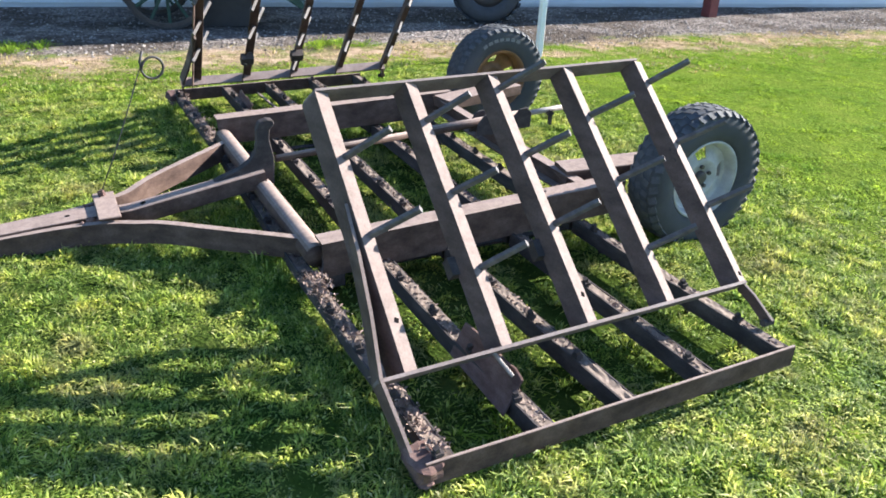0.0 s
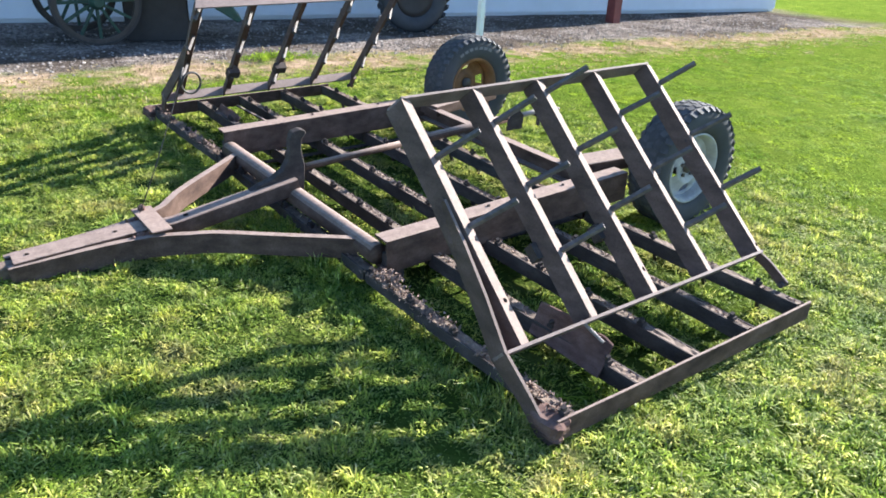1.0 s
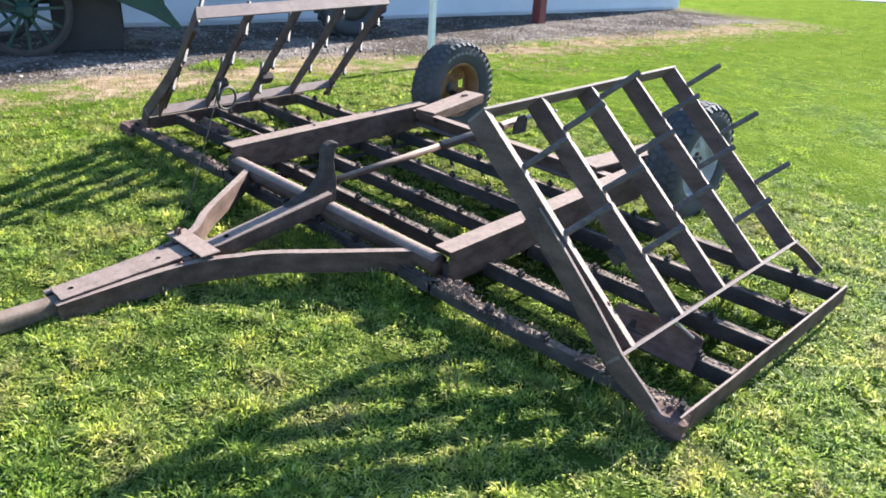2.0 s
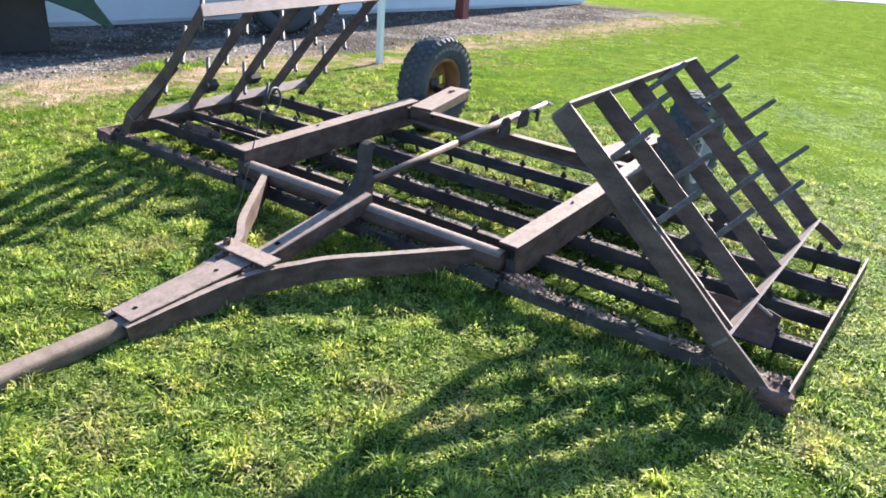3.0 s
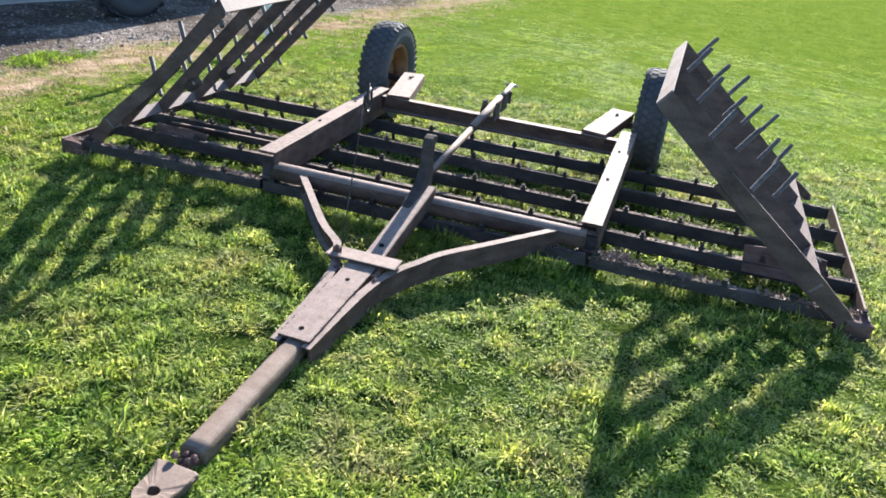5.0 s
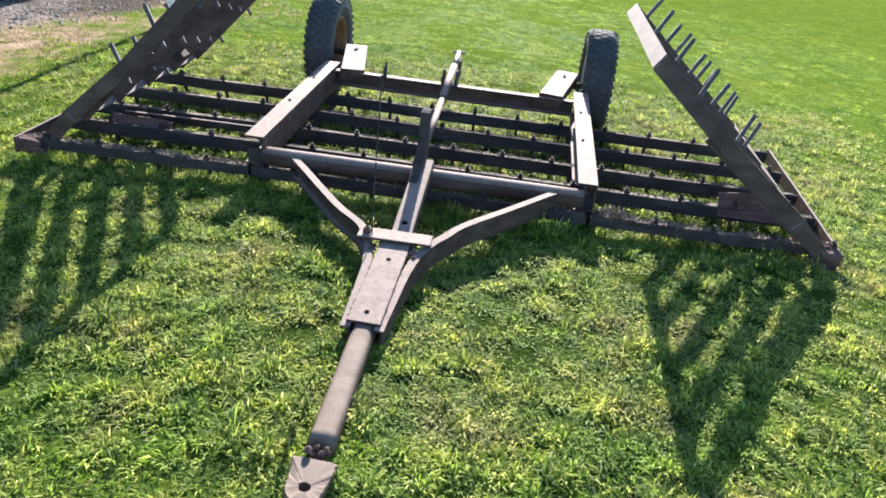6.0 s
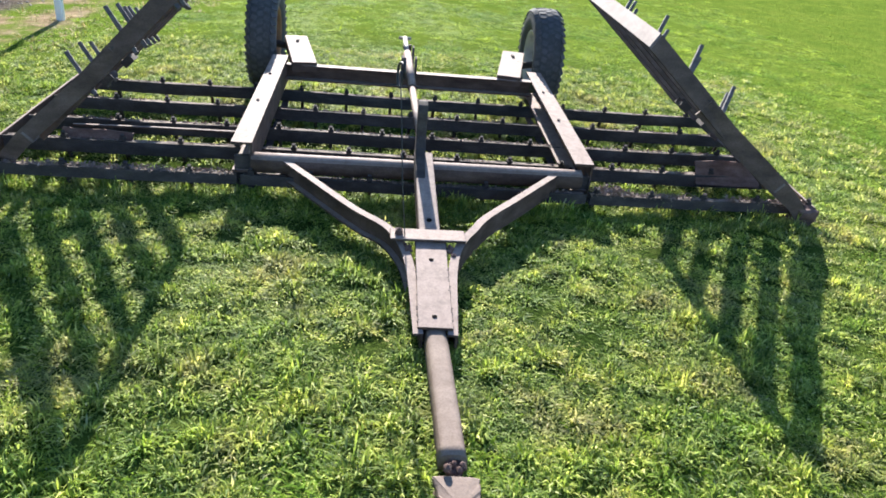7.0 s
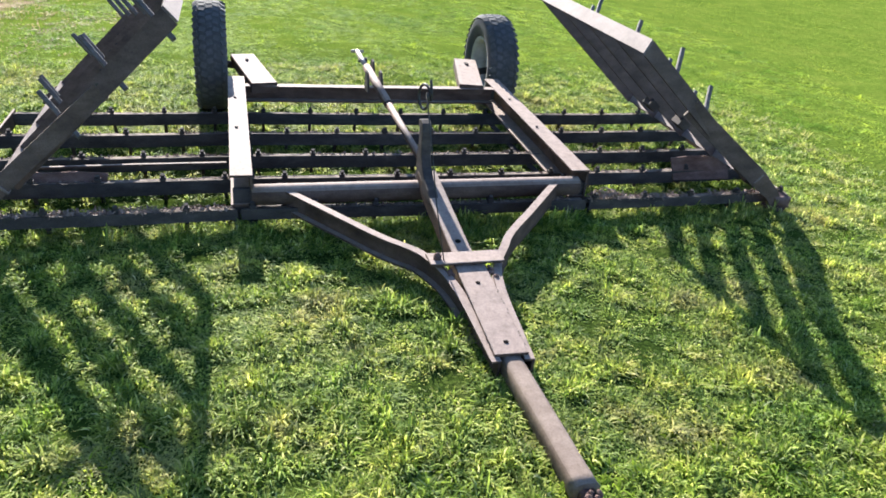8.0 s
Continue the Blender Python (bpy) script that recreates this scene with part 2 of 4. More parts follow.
DRY_MAT = blade_material("dry_straw_blades",
                         [(0.0, (0.2, 0.21, 0.06)), (0.4, (0.34, 0.29, 0.16)), (1.0, (0.48, 0.4, 0.28))],
                         [(0.3, (0.8, 0.85, 0.7)), (0.7, (1.15, 1.05, 1.0))], 0.3)


def stone_material():
    m, nt, b = mat("loose_stone")
    geo = nt.nodes.new("ShaderNodeNewGeometry")
    col = ramp(nt, geo.outputs["Random Per Island"], [(0.0, (0.06, 0.053, 0.05)), (0.5, (0.145, 0.13, 0.122)), (0.85, (0.25, 0.225, 0.21)), (1.0, (0.38, 0.34, 0.3))])
    nt.links.new(col, b.inputs["Base Color"])
    b.inputs["Roughness"].default_value = 0.9
    return m


STONE_MAT = stone_material()


# ---- mesh helpers ----
def link_mesh(name, bm, material):
    me = bpy.data.meshes.new(name)
    bm.normal_update()
    bm.to_mesh(me)
    bm.free()
    me.materials.append(material)
    return new(name, me)


def part(name, bm, material, parent, label="", smooth=False):
    ob = link_mesh(name, bm, material)
    if smooth:
        for p in ob.data.polygons:
            p.use_smooth = True
    ob.parent = parent
    if label:
        tagged(ob, label)
    return ob


frame_part = part


def share(name, mesh, parent, m, label=""):
    ob = new(name, mesh)
    ob.parent = parent
    ob.matrix_basis = m
    if label:
        tagged(ob, label)
    return ob


def thing(name, label, category, at=(0, 0, 0), group="", kind=""):
    ob = new(name)
    ob.location = at
    ob.empty_display_size = 0.1
    return tagged(ob, label, category, group, kind)


def box(bm, size, m, bevel=0.0):
    r = bmesh.ops.create_cube(bm, size=1, matrix=m @ Matrix.Diagonal((*size, 1)))
    if bevel:
        es = {e for v in r["verts"] for e in v.link_edges}
        bmesh.ops.bevel(bm, geom=list(es), offset=bevel, segments=1, affect="EDGES")


def prism(bm, outline, thick, m, bevel=0.0):
    """An outline in local x, y made solid along local z, centred."""
    lo = [bm.verts.new(m @ Vector((x, y, -thick / 2))) for x, y in outline]
    hi = [bm.verts.new(m @ Vector((x, y, thick / 2))) for x, y in outline]
    n = len(outline)
    fs = [bm.faces.new(lo[::-1]), bm.faces.new(hi)]
    fs += [bm.faces.new((lo[i], lo[(i + 1) % n], hi[(i + 1) % n], hi[i])) for i in range(n)]
    bmesh.ops.recalc_face_normals(bm, faces=fs)
    if bevel:
        es = {e for f_ in fs for e in f_.edges}
        bmesh.ops.bevel(bm, geom=list(es), offset=bevel, segments=1, affect="EDGES")


def sweep(bm, outline, pts, up=(0, 0, 1), wear=0.0, step=0.0):
    """An outline (across, up) carried along a line of points; wear: small unevenness in metres."""
    pts = [Vector(p) for p in pts]
    if step:
        fine = []
        for a, c in zip(pts, pts[1:]):
            k = max(1, round((c - a).length / step))
            fine += [a.lerp(c, i / k) for i in range(k)]
        pts = fine + [pts[-1]]
    rings = []
    for i, p in enumerate(pts):
        d = (pts[min(i + 1, len(pts) - 1)] - pts[max(i - 1, 0)]).normalized()
        side = d.cross(Vector(up)).normalized()
        top = side.cross(d).normalized()
        off = Vector((0, 0, 0))
        if wear:
            off = noise.noise_vector(p * 3.1) * wear
        ring = []
        for a, c in outline:
            q = p + side * a + top * c + off
            if wear:
                q += noise.noise_vector(q * 17) * wear * 0.6
            ring.append(bm.verts.new(q))
        rings.append(ring)
    n, fs = len(outline), []
    for r0, r1 in zip(rings, rings[1:]):
        fs += [bm.faces.new((r0[i], r0[(i + 1) % n], r1[(i + 1) % n], r1[i])) for i in range(n)]
    fs += [bm.faces.new(rings[0][::-1]), bm.faces.new(rings[-1])]
    bmesh.ops.recalc_face_normals(bm, faces=fs)


def round_outline(r, n=14):
    return [(r * math.cos(2 * math.pi * i / n), r * math.sin(2 * math.pi * i / n)) for i in range(n)]


def rect_outline(w, h, b=0.004):
    x, y = w / 2, h / 2
    return [(-x + b, -y), (x - b, -y), (x, -y + b), (x, y - b), (x - b, y), (-x + b, y), (-x, y - b), (-x, -y + b)]


def soft_outline(w, h, rad, n=4):
    """A rectangle with broad round corners."""
    out = []
    for k, (cx, cy) in enumerate(((1, 1), (-1, 1), (-1, -1), (1, -1))):
        for i in range(n + 1):
            a = math.pi / 2 * (k + i / n)
            out.append((cx * (w / 2 - rad) + rad * math.cos(a), cy * (h / 2 - rad) + rad * math.sin(a)))
    return out


def bend_through(pts, n=6):
    """A smooth line through the points (Catmull-Rom)."""
    p = [Vector(q) for q in pts]
    p = [2 * p[0] - p[1]] + p + [2 * p[-1] - p[-2]]
    out = []
    for i in range(1, len(p) - 2):
        for k in range(n):
            t = k / n
            out.append(0.5 * (2 * p[i] + (p[i + 1] - p[i - 1]) * t + (2 * p[i - 1] - 5 * p[i] + 4 * p[i + 1] - p[i + 2]) * t ** 2
                              + (3 * p[i] - p[i - 1] - 3 * p[i + 1] + p[i + 2]) * t ** 3))
    return out + [p[-2]]


def c_outline(w, h, t, flip=1):
    """A channel: web on one side, flanges to the other; top at 0."""
    o = [(0, 0), (w, 0), (w, -t), (t, -t), (t, -h + t), (w, -h + t), (w, -h), (0, -h)]
    return [(flip * (a - w / 2), c) for a, c in o]


def lathe(bm, prof, seg, m):
    """A profile (along the axis, radius) turned round local x."""
    rings = []
    for k in range(seg):
        a = 2 * math.pi * k / seg
        rings.append([bm.verts.new(m @ Vector((u, r * math.cos(a), r * math.sin(a)))) for u, r in prof])
    for k in range(seg):
        r0, r1 = rings[k], rings[(k + 1) % seg]
        for i in range(len(prof) - 1):
            bm.faces.new((r0[i], r0[i + 1], r1[i + 1], r1[i]))
    bmesh.ops.remove_doubles(bm, verts=bm.verts[:], dist=1e-5)
    bmesh.ops.recalc_face_normals(bm, faces=bm.faces[:])


def along(a, b):
    """A pose at a with local z towards b."""
    a, b = Vector(a), Vector(b)
    return Matrix.Translation(a) @ (b - a).to_track_quat("Z", "Y").to_matrix().to_4x4()


def bolt(bm, m, r=0.011, h=0.01):
    bmesh.ops.create_cone(bm, cap_ends=True, segments=6, radius1=r, radius2=r * 0.95, depth=h, matrix=m)


def ground_z(x, y):
    """The lawn falls gently away from the walk, a little more towards the yard."""
    x = np.clip(x, -25, 40)
    return -0.012 - 0.024 * x - 0.025 * np.log1p(np.exp(np.clip((y - 1.0) * 2.5, -30, 60))) / 2.5


# ---- ground ----
def build_ground():
    xs = np.concatenate([np.linspace(-400, -14, 14), np.linspace(-12, 26, 153), np.linspace(28, 400, 14)])
    ys = np.concatenate([np.linspace(-400, -12, 14), np.linspace(-10, 14, 97), np.linspace(16, 400, 14)])
    vs, fs = [], []
    for y in ys:
        for x in xs:
            z = float(ground_z(x, min(y, 14))) + 0.012 * noise.noise(Vector((x * 1.3, y * 1.3, 0)))
            vs.append((x, y, z))
    w = len(xs)
    for j in range(len(ys) - 1):
        for i in range(w - 1):
            a = j * w + i
            fs.append((a, a + 1, a + w + 1, a + w))
    me = bpy.data.meshes.new("ground")
    me.from_pydata(vs, [], fs)
    me.polygons.foreach_set("use_smooth", [True] * len(fs))
    me.materials.append(GROUND_MAT)
    return tagged(new("ground", me), "mown green lawn running into a dry strip and a gravel yard", "ground", kind="structure")


build_ground()


def far_lane():
    """A pale lane beyond the lawn, laid a little above the turf."""
    d, across = Vector((0.632, -0.776, 0)), Vector((0.776, 0.632, 0))
    bm = bmesh.new()
    rows = []
    for i in range(28):
        p = Vector((26.2, 0.6, 0)) + d * (2.0 * i - 14.0)
        row = []
        for w, lift in ((-0.1, -0.1), (0.0, 0.03), (2.5, 0.06), (5.0, 0.03), (5.1, -0.1)):
            q = p + across * (w + 0.15 * noise.noise(Vector((i * 0.7, w, 2.0))))
            row.append(bm.verts.new((q.x, q.y, float(ground_z(q.x, q.y)) + lift)))
        rows.append(row)
    for r0, r1 in zip(rows, rows[1:]):
        for k in range(4):
            bm.faces.new((r0[k], r1[k], r1[k + 1], r0[k + 1]))
    bmesh.ops.recalc_face_normals(bm, faces=bm.faces[:])
    tagged(link_mesh("road", bm, LANE_MAT), "pale gravel lane beyond the lawn", "road", kind="structure")


far_lane()

# ---- the drag harrow ----
harrow = thing("drag_harrow", "rusty brown steel drag harrow with folded wings on grass", "harrow")


def frame_parts():
    # side channels: web on the near side, flanges away from it
    for pts in ([(-0.075, 0.95, 0.262), (1.53, 0.948, 0.287)], [(-0.008, -0.838, 0.232), (1.62, -0.838, 0.273)]):
        bm = bmesh.new()
        sweep(bm, c_outline(0.104, 0.165, 0.012, -1), pts, wear=0.0015, step=0.12)
        ch = part("side_channel", bm, STEEL, harrow, "weathered steel channel beam with a top flange coloured sunlit pale")
        # hanger under the front end and bolts on the web
        x, y, z = pts[0]
        bm = bmesh.new()
        box(bm, (0.03, 0.085, 0.20), pose(x + 0.03, y, z - 0.18), 0.004)
        box(bm, (0.10, 0.012, 0.15), pose(x + 0.05, y - 0.044, z - 0.15), 0.003)
        part("hanger", bm, BAR_STEEL, ch, "dirty hanger plate")
        for k in (0.30, 0.62):
            bm = bmesh.new()
            p = Vector(pts[0]).lerp(Vector(pts[1]), k + 0.1)
            bolt(bm, pose(p.x, p.y + 0.012, p.z + 0.004), 0.009, 0.008)
            part("bolt", bm, BAR_STEEL, ch)
    # front tube and rear beam
    bm = bmesh.new()
    sweep(bm, round_outline(0.052, 20), [(-0.046, 0.905, 0.146), (-0.014, -0.825, 0.144)], wear=0.001, step=0.15)
    part("front_tube", bm, STEEL, harrow, smooth=True)
    bm = bmesh.new()
    sweep(bm, c_outline(0.06, 0.105, 0.01), [(1.418, 0.90, 0.262), (1.408, -0.785, 0.266)], wear=0.0015, step=0.12)
    part("rear_beam", bm, STEEL, harrow)
    # wheel arms: box beams angled out to the stub axles
    for pts in ([(1.39, 0.772, 0.250), (2.035, 0.896, 0.270)], [(1.40, -0.622, 0.256), (2.0, -0.744, 0.282)]):
        bm = bmesh.new()
        sweep(bm, rect_outline(0.165, 0.07), pts, wear=0.001, step=0.15)
        arm = part("wheel_arm", bm, STEEL, harrow, "box steel wheel arm with a worn top coloured sunlit pale")
        bm = bmesh.new()
        a, c = Vector(pts[0]), Vector(pts[1])
        q = a.lerp(c, 0.78)
        box(bm, (0.05, 0.022, 0.012), pose(q.x, q.y, q.z + 0.041))
        part("lug", bm, BAR_STEEL, arm)


def wheel(cx, y_in, y_out, cz, rim_mat, rim_label):
    w = abs(y_out - y_in)
    sgn = 1 if y_out > y_in else -1
    m = pose(cx, (y_in + y_out) / 2, cz, 0, 0, 90)      # local x runs along world y
    bm = bmesh.new()
    h = w / 2
    lathe(bm, [(-h * 0.72, 0.205), (-h * 0.9, 0.235), (-h, 0.285), (-h * 0.95, 0.332), (-h * 0.80, 0.362), (-h * 0.4, 0.371), (0, 0.373),
               (h * 0.4, 0.371), (h * 0.80, 0.362), (h * 0.95, 0.332), (h, 0.285), (h * 0.9, 0.235), (h * 0.72, 0.205), (-h * 0.72, 0.205)], 72, m)
    wh = part("wheel", bm, RUBBER, harrow, "old rubber tyre on a steel rim", smooth=True)
    # tread blocks
    bm = bmesh.new()
    rows = ((-0.83, 0.353, 34), (-0.42, 0.370, 6), (0.0, 0.372, 0), (0.42, 0.370, -6), (0.83, 0.353, -34))
    for k in range(40):
        for j, (u, r, tilt) in enumerate(rows):
            a = 2 * math.pi * (k + 0.5 * (j % 2)) / 40
            mm = m @ Matrix.Rotation(a, 4, "X") @ Matrix.Translation((u * h, 0, r + 0.002)) @ pose(0, 0, 0, 0, -tilt, 18 * (-1) ** j)
            box(bm, (0.36 * h, 0.034, 0.010 if abs(u) > 0.6 else 0.003), mm)
    part("tread", bm, TREAD_RUBBER, wh, "dusty worn tread blocks")
    # rim: a rolled lip and barrel, and a dished disc with four hand holes
    bm = bmesh.new()
    s = sgn
    lathe(bm, [(s * h * 0.70, 0.214), (s * h * 0.82, 0.212), (s * h * 0.82, 0.204), (s * h * 0.62, 0.193), (s * h * 0.30, 0.180), (-s * h * 0.62, 0.184), (-s * h * 0.80, 0.206),
               (-s * h * 0.80, 0.212), (-s * h * 0.70, 0.214)], 48, m)
    part("rim", bm, rim_mat, wh, rim_label, smooth=True)
    bm = bmesh.new()
    front = [(0.30, 0.181), (0.22, 0.166), (0.30, 0.138), (0.47, 0.108), (0.50, 0.094), (0.36, 0.076), (0.34, 0.036)]
    n = 48
    grid = [[[bm.verts.new(m @ Vector((s * h * (u + back), r * math.cos(2 * math.pi * k / n), r * math.sin(2 * math.pi * k / n)))) for k in range(n)] for u, r in front] for back in (0.0, -0.06)]
    for side in grid:
        for j in range(len(front) - 1):
            for k in range(n):
                if j in (1, 2) and (k + 3) % 12 < 4:
                    continue
                q = (k + 1) % n
                bm.faces.new((side[j][k], side[j][q], side[j + 1][q], side[j + 1][k]))
    bmesh.ops.bridge_loops(bm, edges=[bm.edges.get((side[-1][k], side[-1][(k + 1) % n])) for side in grid for k in range(n)])
    bmesh.ops.recalc_face_normals(bm, faces=bm.faces[:])
    part("wheel_disc", bm, rim_mat, wh, rim_label, smooth=True)
    bm = bmesh.new()
    lathe(bm, [(s * h * 0.10, 0.0), (s * h * 0.10, 0.040), (s * h * 0.50, 0.036), (s * h * 0.56, 0.024), (s * h * 0.56, 0.0)], 20, m)
    part("hub", bm, HUB_DARK, wh, smooth=True)
    for k in range(5):
        a = 2 * math.pi * k / 5 + 0.3
        bm = bmesh.new()
        bolt(bm, m @ Matrix.Translation((s * h * 0.40, 0.060 * math.cos(a), 0.060 * math.sin(a))) @ pose(0, 0, 0, 0, 90, 0), 0.011, 0.02)
        part("wheel_nut", bm, HUB_DARK, wh)
    # worn raised marks on the sidewall
    if rim_mat == RIM_YELLOW:
        for k in range(7):
            bm = bmesh.new()
            a = -0.55 + 0.16 * k
            box(bm, (0.004, 0.034, 0.022), m @ Matrix.Rotation(a, 4, "X") @ Matrix.Translation((-s * (h * 0.985), 0, 0.292)))
            part("sidewall_mark", bm, TYRE_MARK, wh, "faint worn pale mark")
    # axle stub from the arm
    bm = bmesh.new()
    y0 = y_in - sgn * 0.12
    sweep(bm, round_outline(0.026, 12), [(cx, y0, cz - 0.07), (cx, y_in - sgn * 0.02, cz - 0.06), (cx, (y_in + y_out) / 2, cz - 0.04)])
    part("axle", bm, BAR_STEEL, wh, smooth=True)


def drawbar():
    # the whole drawbar sits a little askew on the frame
    skew = pose(-0.016, 0.016, 0, 0, 0, -0.9)

    def part(name, bm, *rest, **more):
        bmesh.ops.transform(bm, matrix=skew, verts=bm.verts[:])
        return frame_part(name, bm, *rest, **more)

    # centre beam from the tube down to the hitch plate
    bm = bmesh.new()
    sweep(bm, rect_outline(0.095, 0.085), [(0.0, 0.015, 0.205), (-0.66, 0.0, 0.105), (-1.36, 0.0, 0.072)], wear=0.001, step=0.15)
    part("centre_beam", bm, STEEL, harrow)
    # curved side braces: channel on edge
    for s, y0 in ((-1, -0.695), (1, 0.755)):
        k = abs(y0)
        pts = [(-0.015, s * k, 0.178), (-0.30, s * (k - 0.225), 0.168), (-0.54, s * (k - 0.42), 0.158)]
        pts += [(-0.66, s * 0.205, 0.150), (-0.76, s * 0.148, 0.143), (-0.88, s * 0.108, 0.135), (-1.05, s * 0.084, 0.124), (-1.425, s * 0.064, 0.100)]
        bm = bmesh.new()
        sweep(bm, c_outline(0.038, 0.105, 0.01), bend_through(pts, 5), wear=0.0012)
        part("side_brace", bm, STEEL, harrow, "bent steel channel brace with a sunlit top edge")
    # hitch plate with bolt holes, and the cross plate over it
    bm = bmesh.new()
    sweep(bm, rect_outline(0.132, 0.012, 0.002), [(-0.74, 0.0, 0.149), (-1.05, 0.0, 0.130), (-1.40, 0.0, 0.107)])
    plate = part("hitch_plate", bm, STEEL, harrow, "pale worn steel plate with bolt holes")
    for x, z in ((-0.95, 0.1421), (-1.335, 0.1172)):
        bm = bmesh.new()
        bmesh.ops.create_cone(bm, cap_ends=True, segments=16, radius1=0.010, radius2=0.010, depth=0.004, matrix=pose(x, 0.002, z, 0, 2.7, 0))
        part("bolt_hole", bm, HOLE, plate, "dark bolt hole")
    bm = bmesh.new()
    bmesh.ops.create_cone(bm, cap_ends=True, segments=16, radius1=0.013, radius2=0.013, depth=0.004, matrix=pose(-0.61, 0.0, 0.157, 0, -8.6, 0))
    part("bolt_hole", bm, HOLE, plate, "dark bolt hole")
    # rough weld beads where the plate meets the braces
    bm = bmesh.new()
    for s in (-1, 1):
        for i in range(46):
            q = i / 45
            if noise.noise(Vector((q * 9, s * 3.0, 0.0))) < 0.05:
                continue
            bmesh.ops.create_icosphere(bm, subdivisions=1, radius=random.uniform(0.003, 0.005), matrix=pose(-0.80 - 0.58 * q, s * (0.066 - 0.003 * q) + random.uniform(-0.003, 0.003), float(np.interp(-0.80 - 0.58 * q, (-1.40, -1.05, -0.74), (0.111, 0.134, 0.153)))) @ Matrix.Diagonal((1.6, 1, 0.7, 1)))
    tagged(part("weld_bead", bm, BAR_STEEL, plate, "dark lumpy weld bead"), kind="stuff")
    bm = bmesh.new()
    box(bm, (0.10, 0.33, 0.012), pose(-0.775, 0.012, 0.163, 0, 0, 2), 0.003)
    cross = part("cross_plate", bm, STEEL, harrow)
    bm = bmesh.new()
    bolt(bm, pose(-0.785, 0.138, 0.178, 4, 0, 20), 0.019, 0.024)
    bmesh.ops.create_icosphere(bm, subdivisions=1, radius=0.013, matrix=pose(-0.785, 0.138, 0.19))
    part("bolt", bm, RUST, cross, "rust-lumped bolt head")
    for y in (-0.088, 0.095):
        bm = bmesh.new()
        for _ in range(9):
            bmesh.ops.create_icosphere(bm, subdivisions=1, radius=random.uniform(0.008, 0.015), matrix=pose(-0.85 + random.gauss(0, 0.02), y + random.gauss(0, 0.006), 0.136 + random.gauss(0, 0.004)))
        tagged(part("rust_lump", bm, RUST, cross, "flaking rust in the corner of the plates"), kind="stuff")
    # tongue and clevis
    bm = bmesh.new()
    sweep(bm, soft_outline(0.086, 0.080, 0.026), [(-1.30, 0.0, 0.060), (-1.9, -0.022, 0.062), (-1.99, -0.025, 0.064), (-2.035, -0.026, 0.065)], wear=0.0015, step=0.08)
    part("tongue", bm, TONGUE_STEEL, harrow, "worn brown drawbar tongue with rounded edges", smooth=True)
    # ragged rusty neck, and two worn ears round the pin hole, widest at the neck
    bm = bmesh.new()
    for k in range(5):
        box(bm, (0.030, 0.052 - 0.004 * k, 0.050 - 0.003 * k), pose(-2.035 - 0.018 * k, -0.027 - 0.001 * k, 0.060 - 0.002 * k, 6 * (-1) ** k, 4, 5 * (-1) ** k), 0.008)
    for _ in range(14):
        bmesh.ops.create_icosphere(bm, subdivisions=1, radius=random.uniform(0.008, 0.015), matrix=pose(-2.045 - random.uniform(0, 0.05), -0.028 + random.gauss(0, 0.016), 0.078 + random.gauss(0, 0.007)))
    cl = part("clevis", bm, RUST, harrow, "rusty swivel clevis with a dark ragged neck")
    for z, tilt in ((0.072, 6), (0.018, 1)):
        bm = bmesh.new()
        n, shells = 40, []
        m = pose(-2.155, -0.034, z, 2, tilt, 2)
        for h in (-0.014, 0.014):
            for rad in (1.0, 0.94, 0.0):
                ring = []
                for k in range(n):
                    a = 2 * math.pi * k / n
                    if rad:
                        x, y = -0.068 + 0.060 * math.cos(a), 0.056 * math.sin(a)
                        if x > -0.062:
                            f = min(1.0, (x + 0.062) / 0.05)
                            x, y = x + 0.062 * f, (0.056 + 0.012 * f) * (1 if y >= 0 else -1) * (1.0 if abs(math.sin(a)) > 0.25 else 0.72)
                        x, y = -0.05 + (x + 0.05) * rad, y * rad
                    else:
                        x, y = -0.066 + 0.019 * math.cos(a), 0.017 * math.sin(a)
                    p = m @ Vector((x, y, h * (1.0 if rad < 1 else 0.6) + 0.12 * max(0.0, x + 0.01)))
                    ring.append(bm.verts.new(p + Vector((noise.noise(p * 45), noise.noise(p * 45 + Vector((3, 0, 0))), noise.noise(p * 45 + Vector((0, 3, 0))))) * 0.006))
                shells.append(ring)
        lo, hi = shells[:3], shells[3:]
        for r0, r1 in ((lo[2], lo[1]), (lo[1], lo[0]), (lo[0], hi[0]), (hi[0], hi[1]), (hi[1], hi[2]), (hi[2], lo[2])):
            for k in range(n):
                j = (k + 1) % n
                bm.faces.new((r0[k], r0[j], r1[j], r1[k]))
        bmesh.ops.recalc_face_normals(bm, faces=bm.faces[:])
        part("clevis_ear", bm, TONGUE_STEEL, cl, "worn flared steel ear with a pin hole")
    # upright lever bracket on the tube
    bm = bmesh.new()
    m = pose(0.0, 0.035, 0.0, 90, 0, 0)
    prism(bm, [(-0.30, 0.19), (0.05, 0.155), (0.058, 0.30), (0.040, 0.40), (0.045, 0.455), (0.072, 0.478), (0.066, 0.500), (0.035, 0.508), (-0.005, 0.497), (-0.022, 0.46), (-0.024, 0.40), (-0.036, 0.345), (-0.070, 0.295), (-0.130, 0.255), (-0.21, 0.230)], 0.05, m, 0.004)
    part("lever_bracket", bm, BAR_STEEL, harrow, "dark upright steel lever bracket with a hooked top")
    # screw link running back over the rear beam
    bm = bmesh.new()
    a, e = Vector((0.07, 0.035, 0.285)), Vector((1.97, 0.105, 0.365))
    sweep(bm, round_outline(0.020, 12), [a, a.lerp(e, 0.42)])
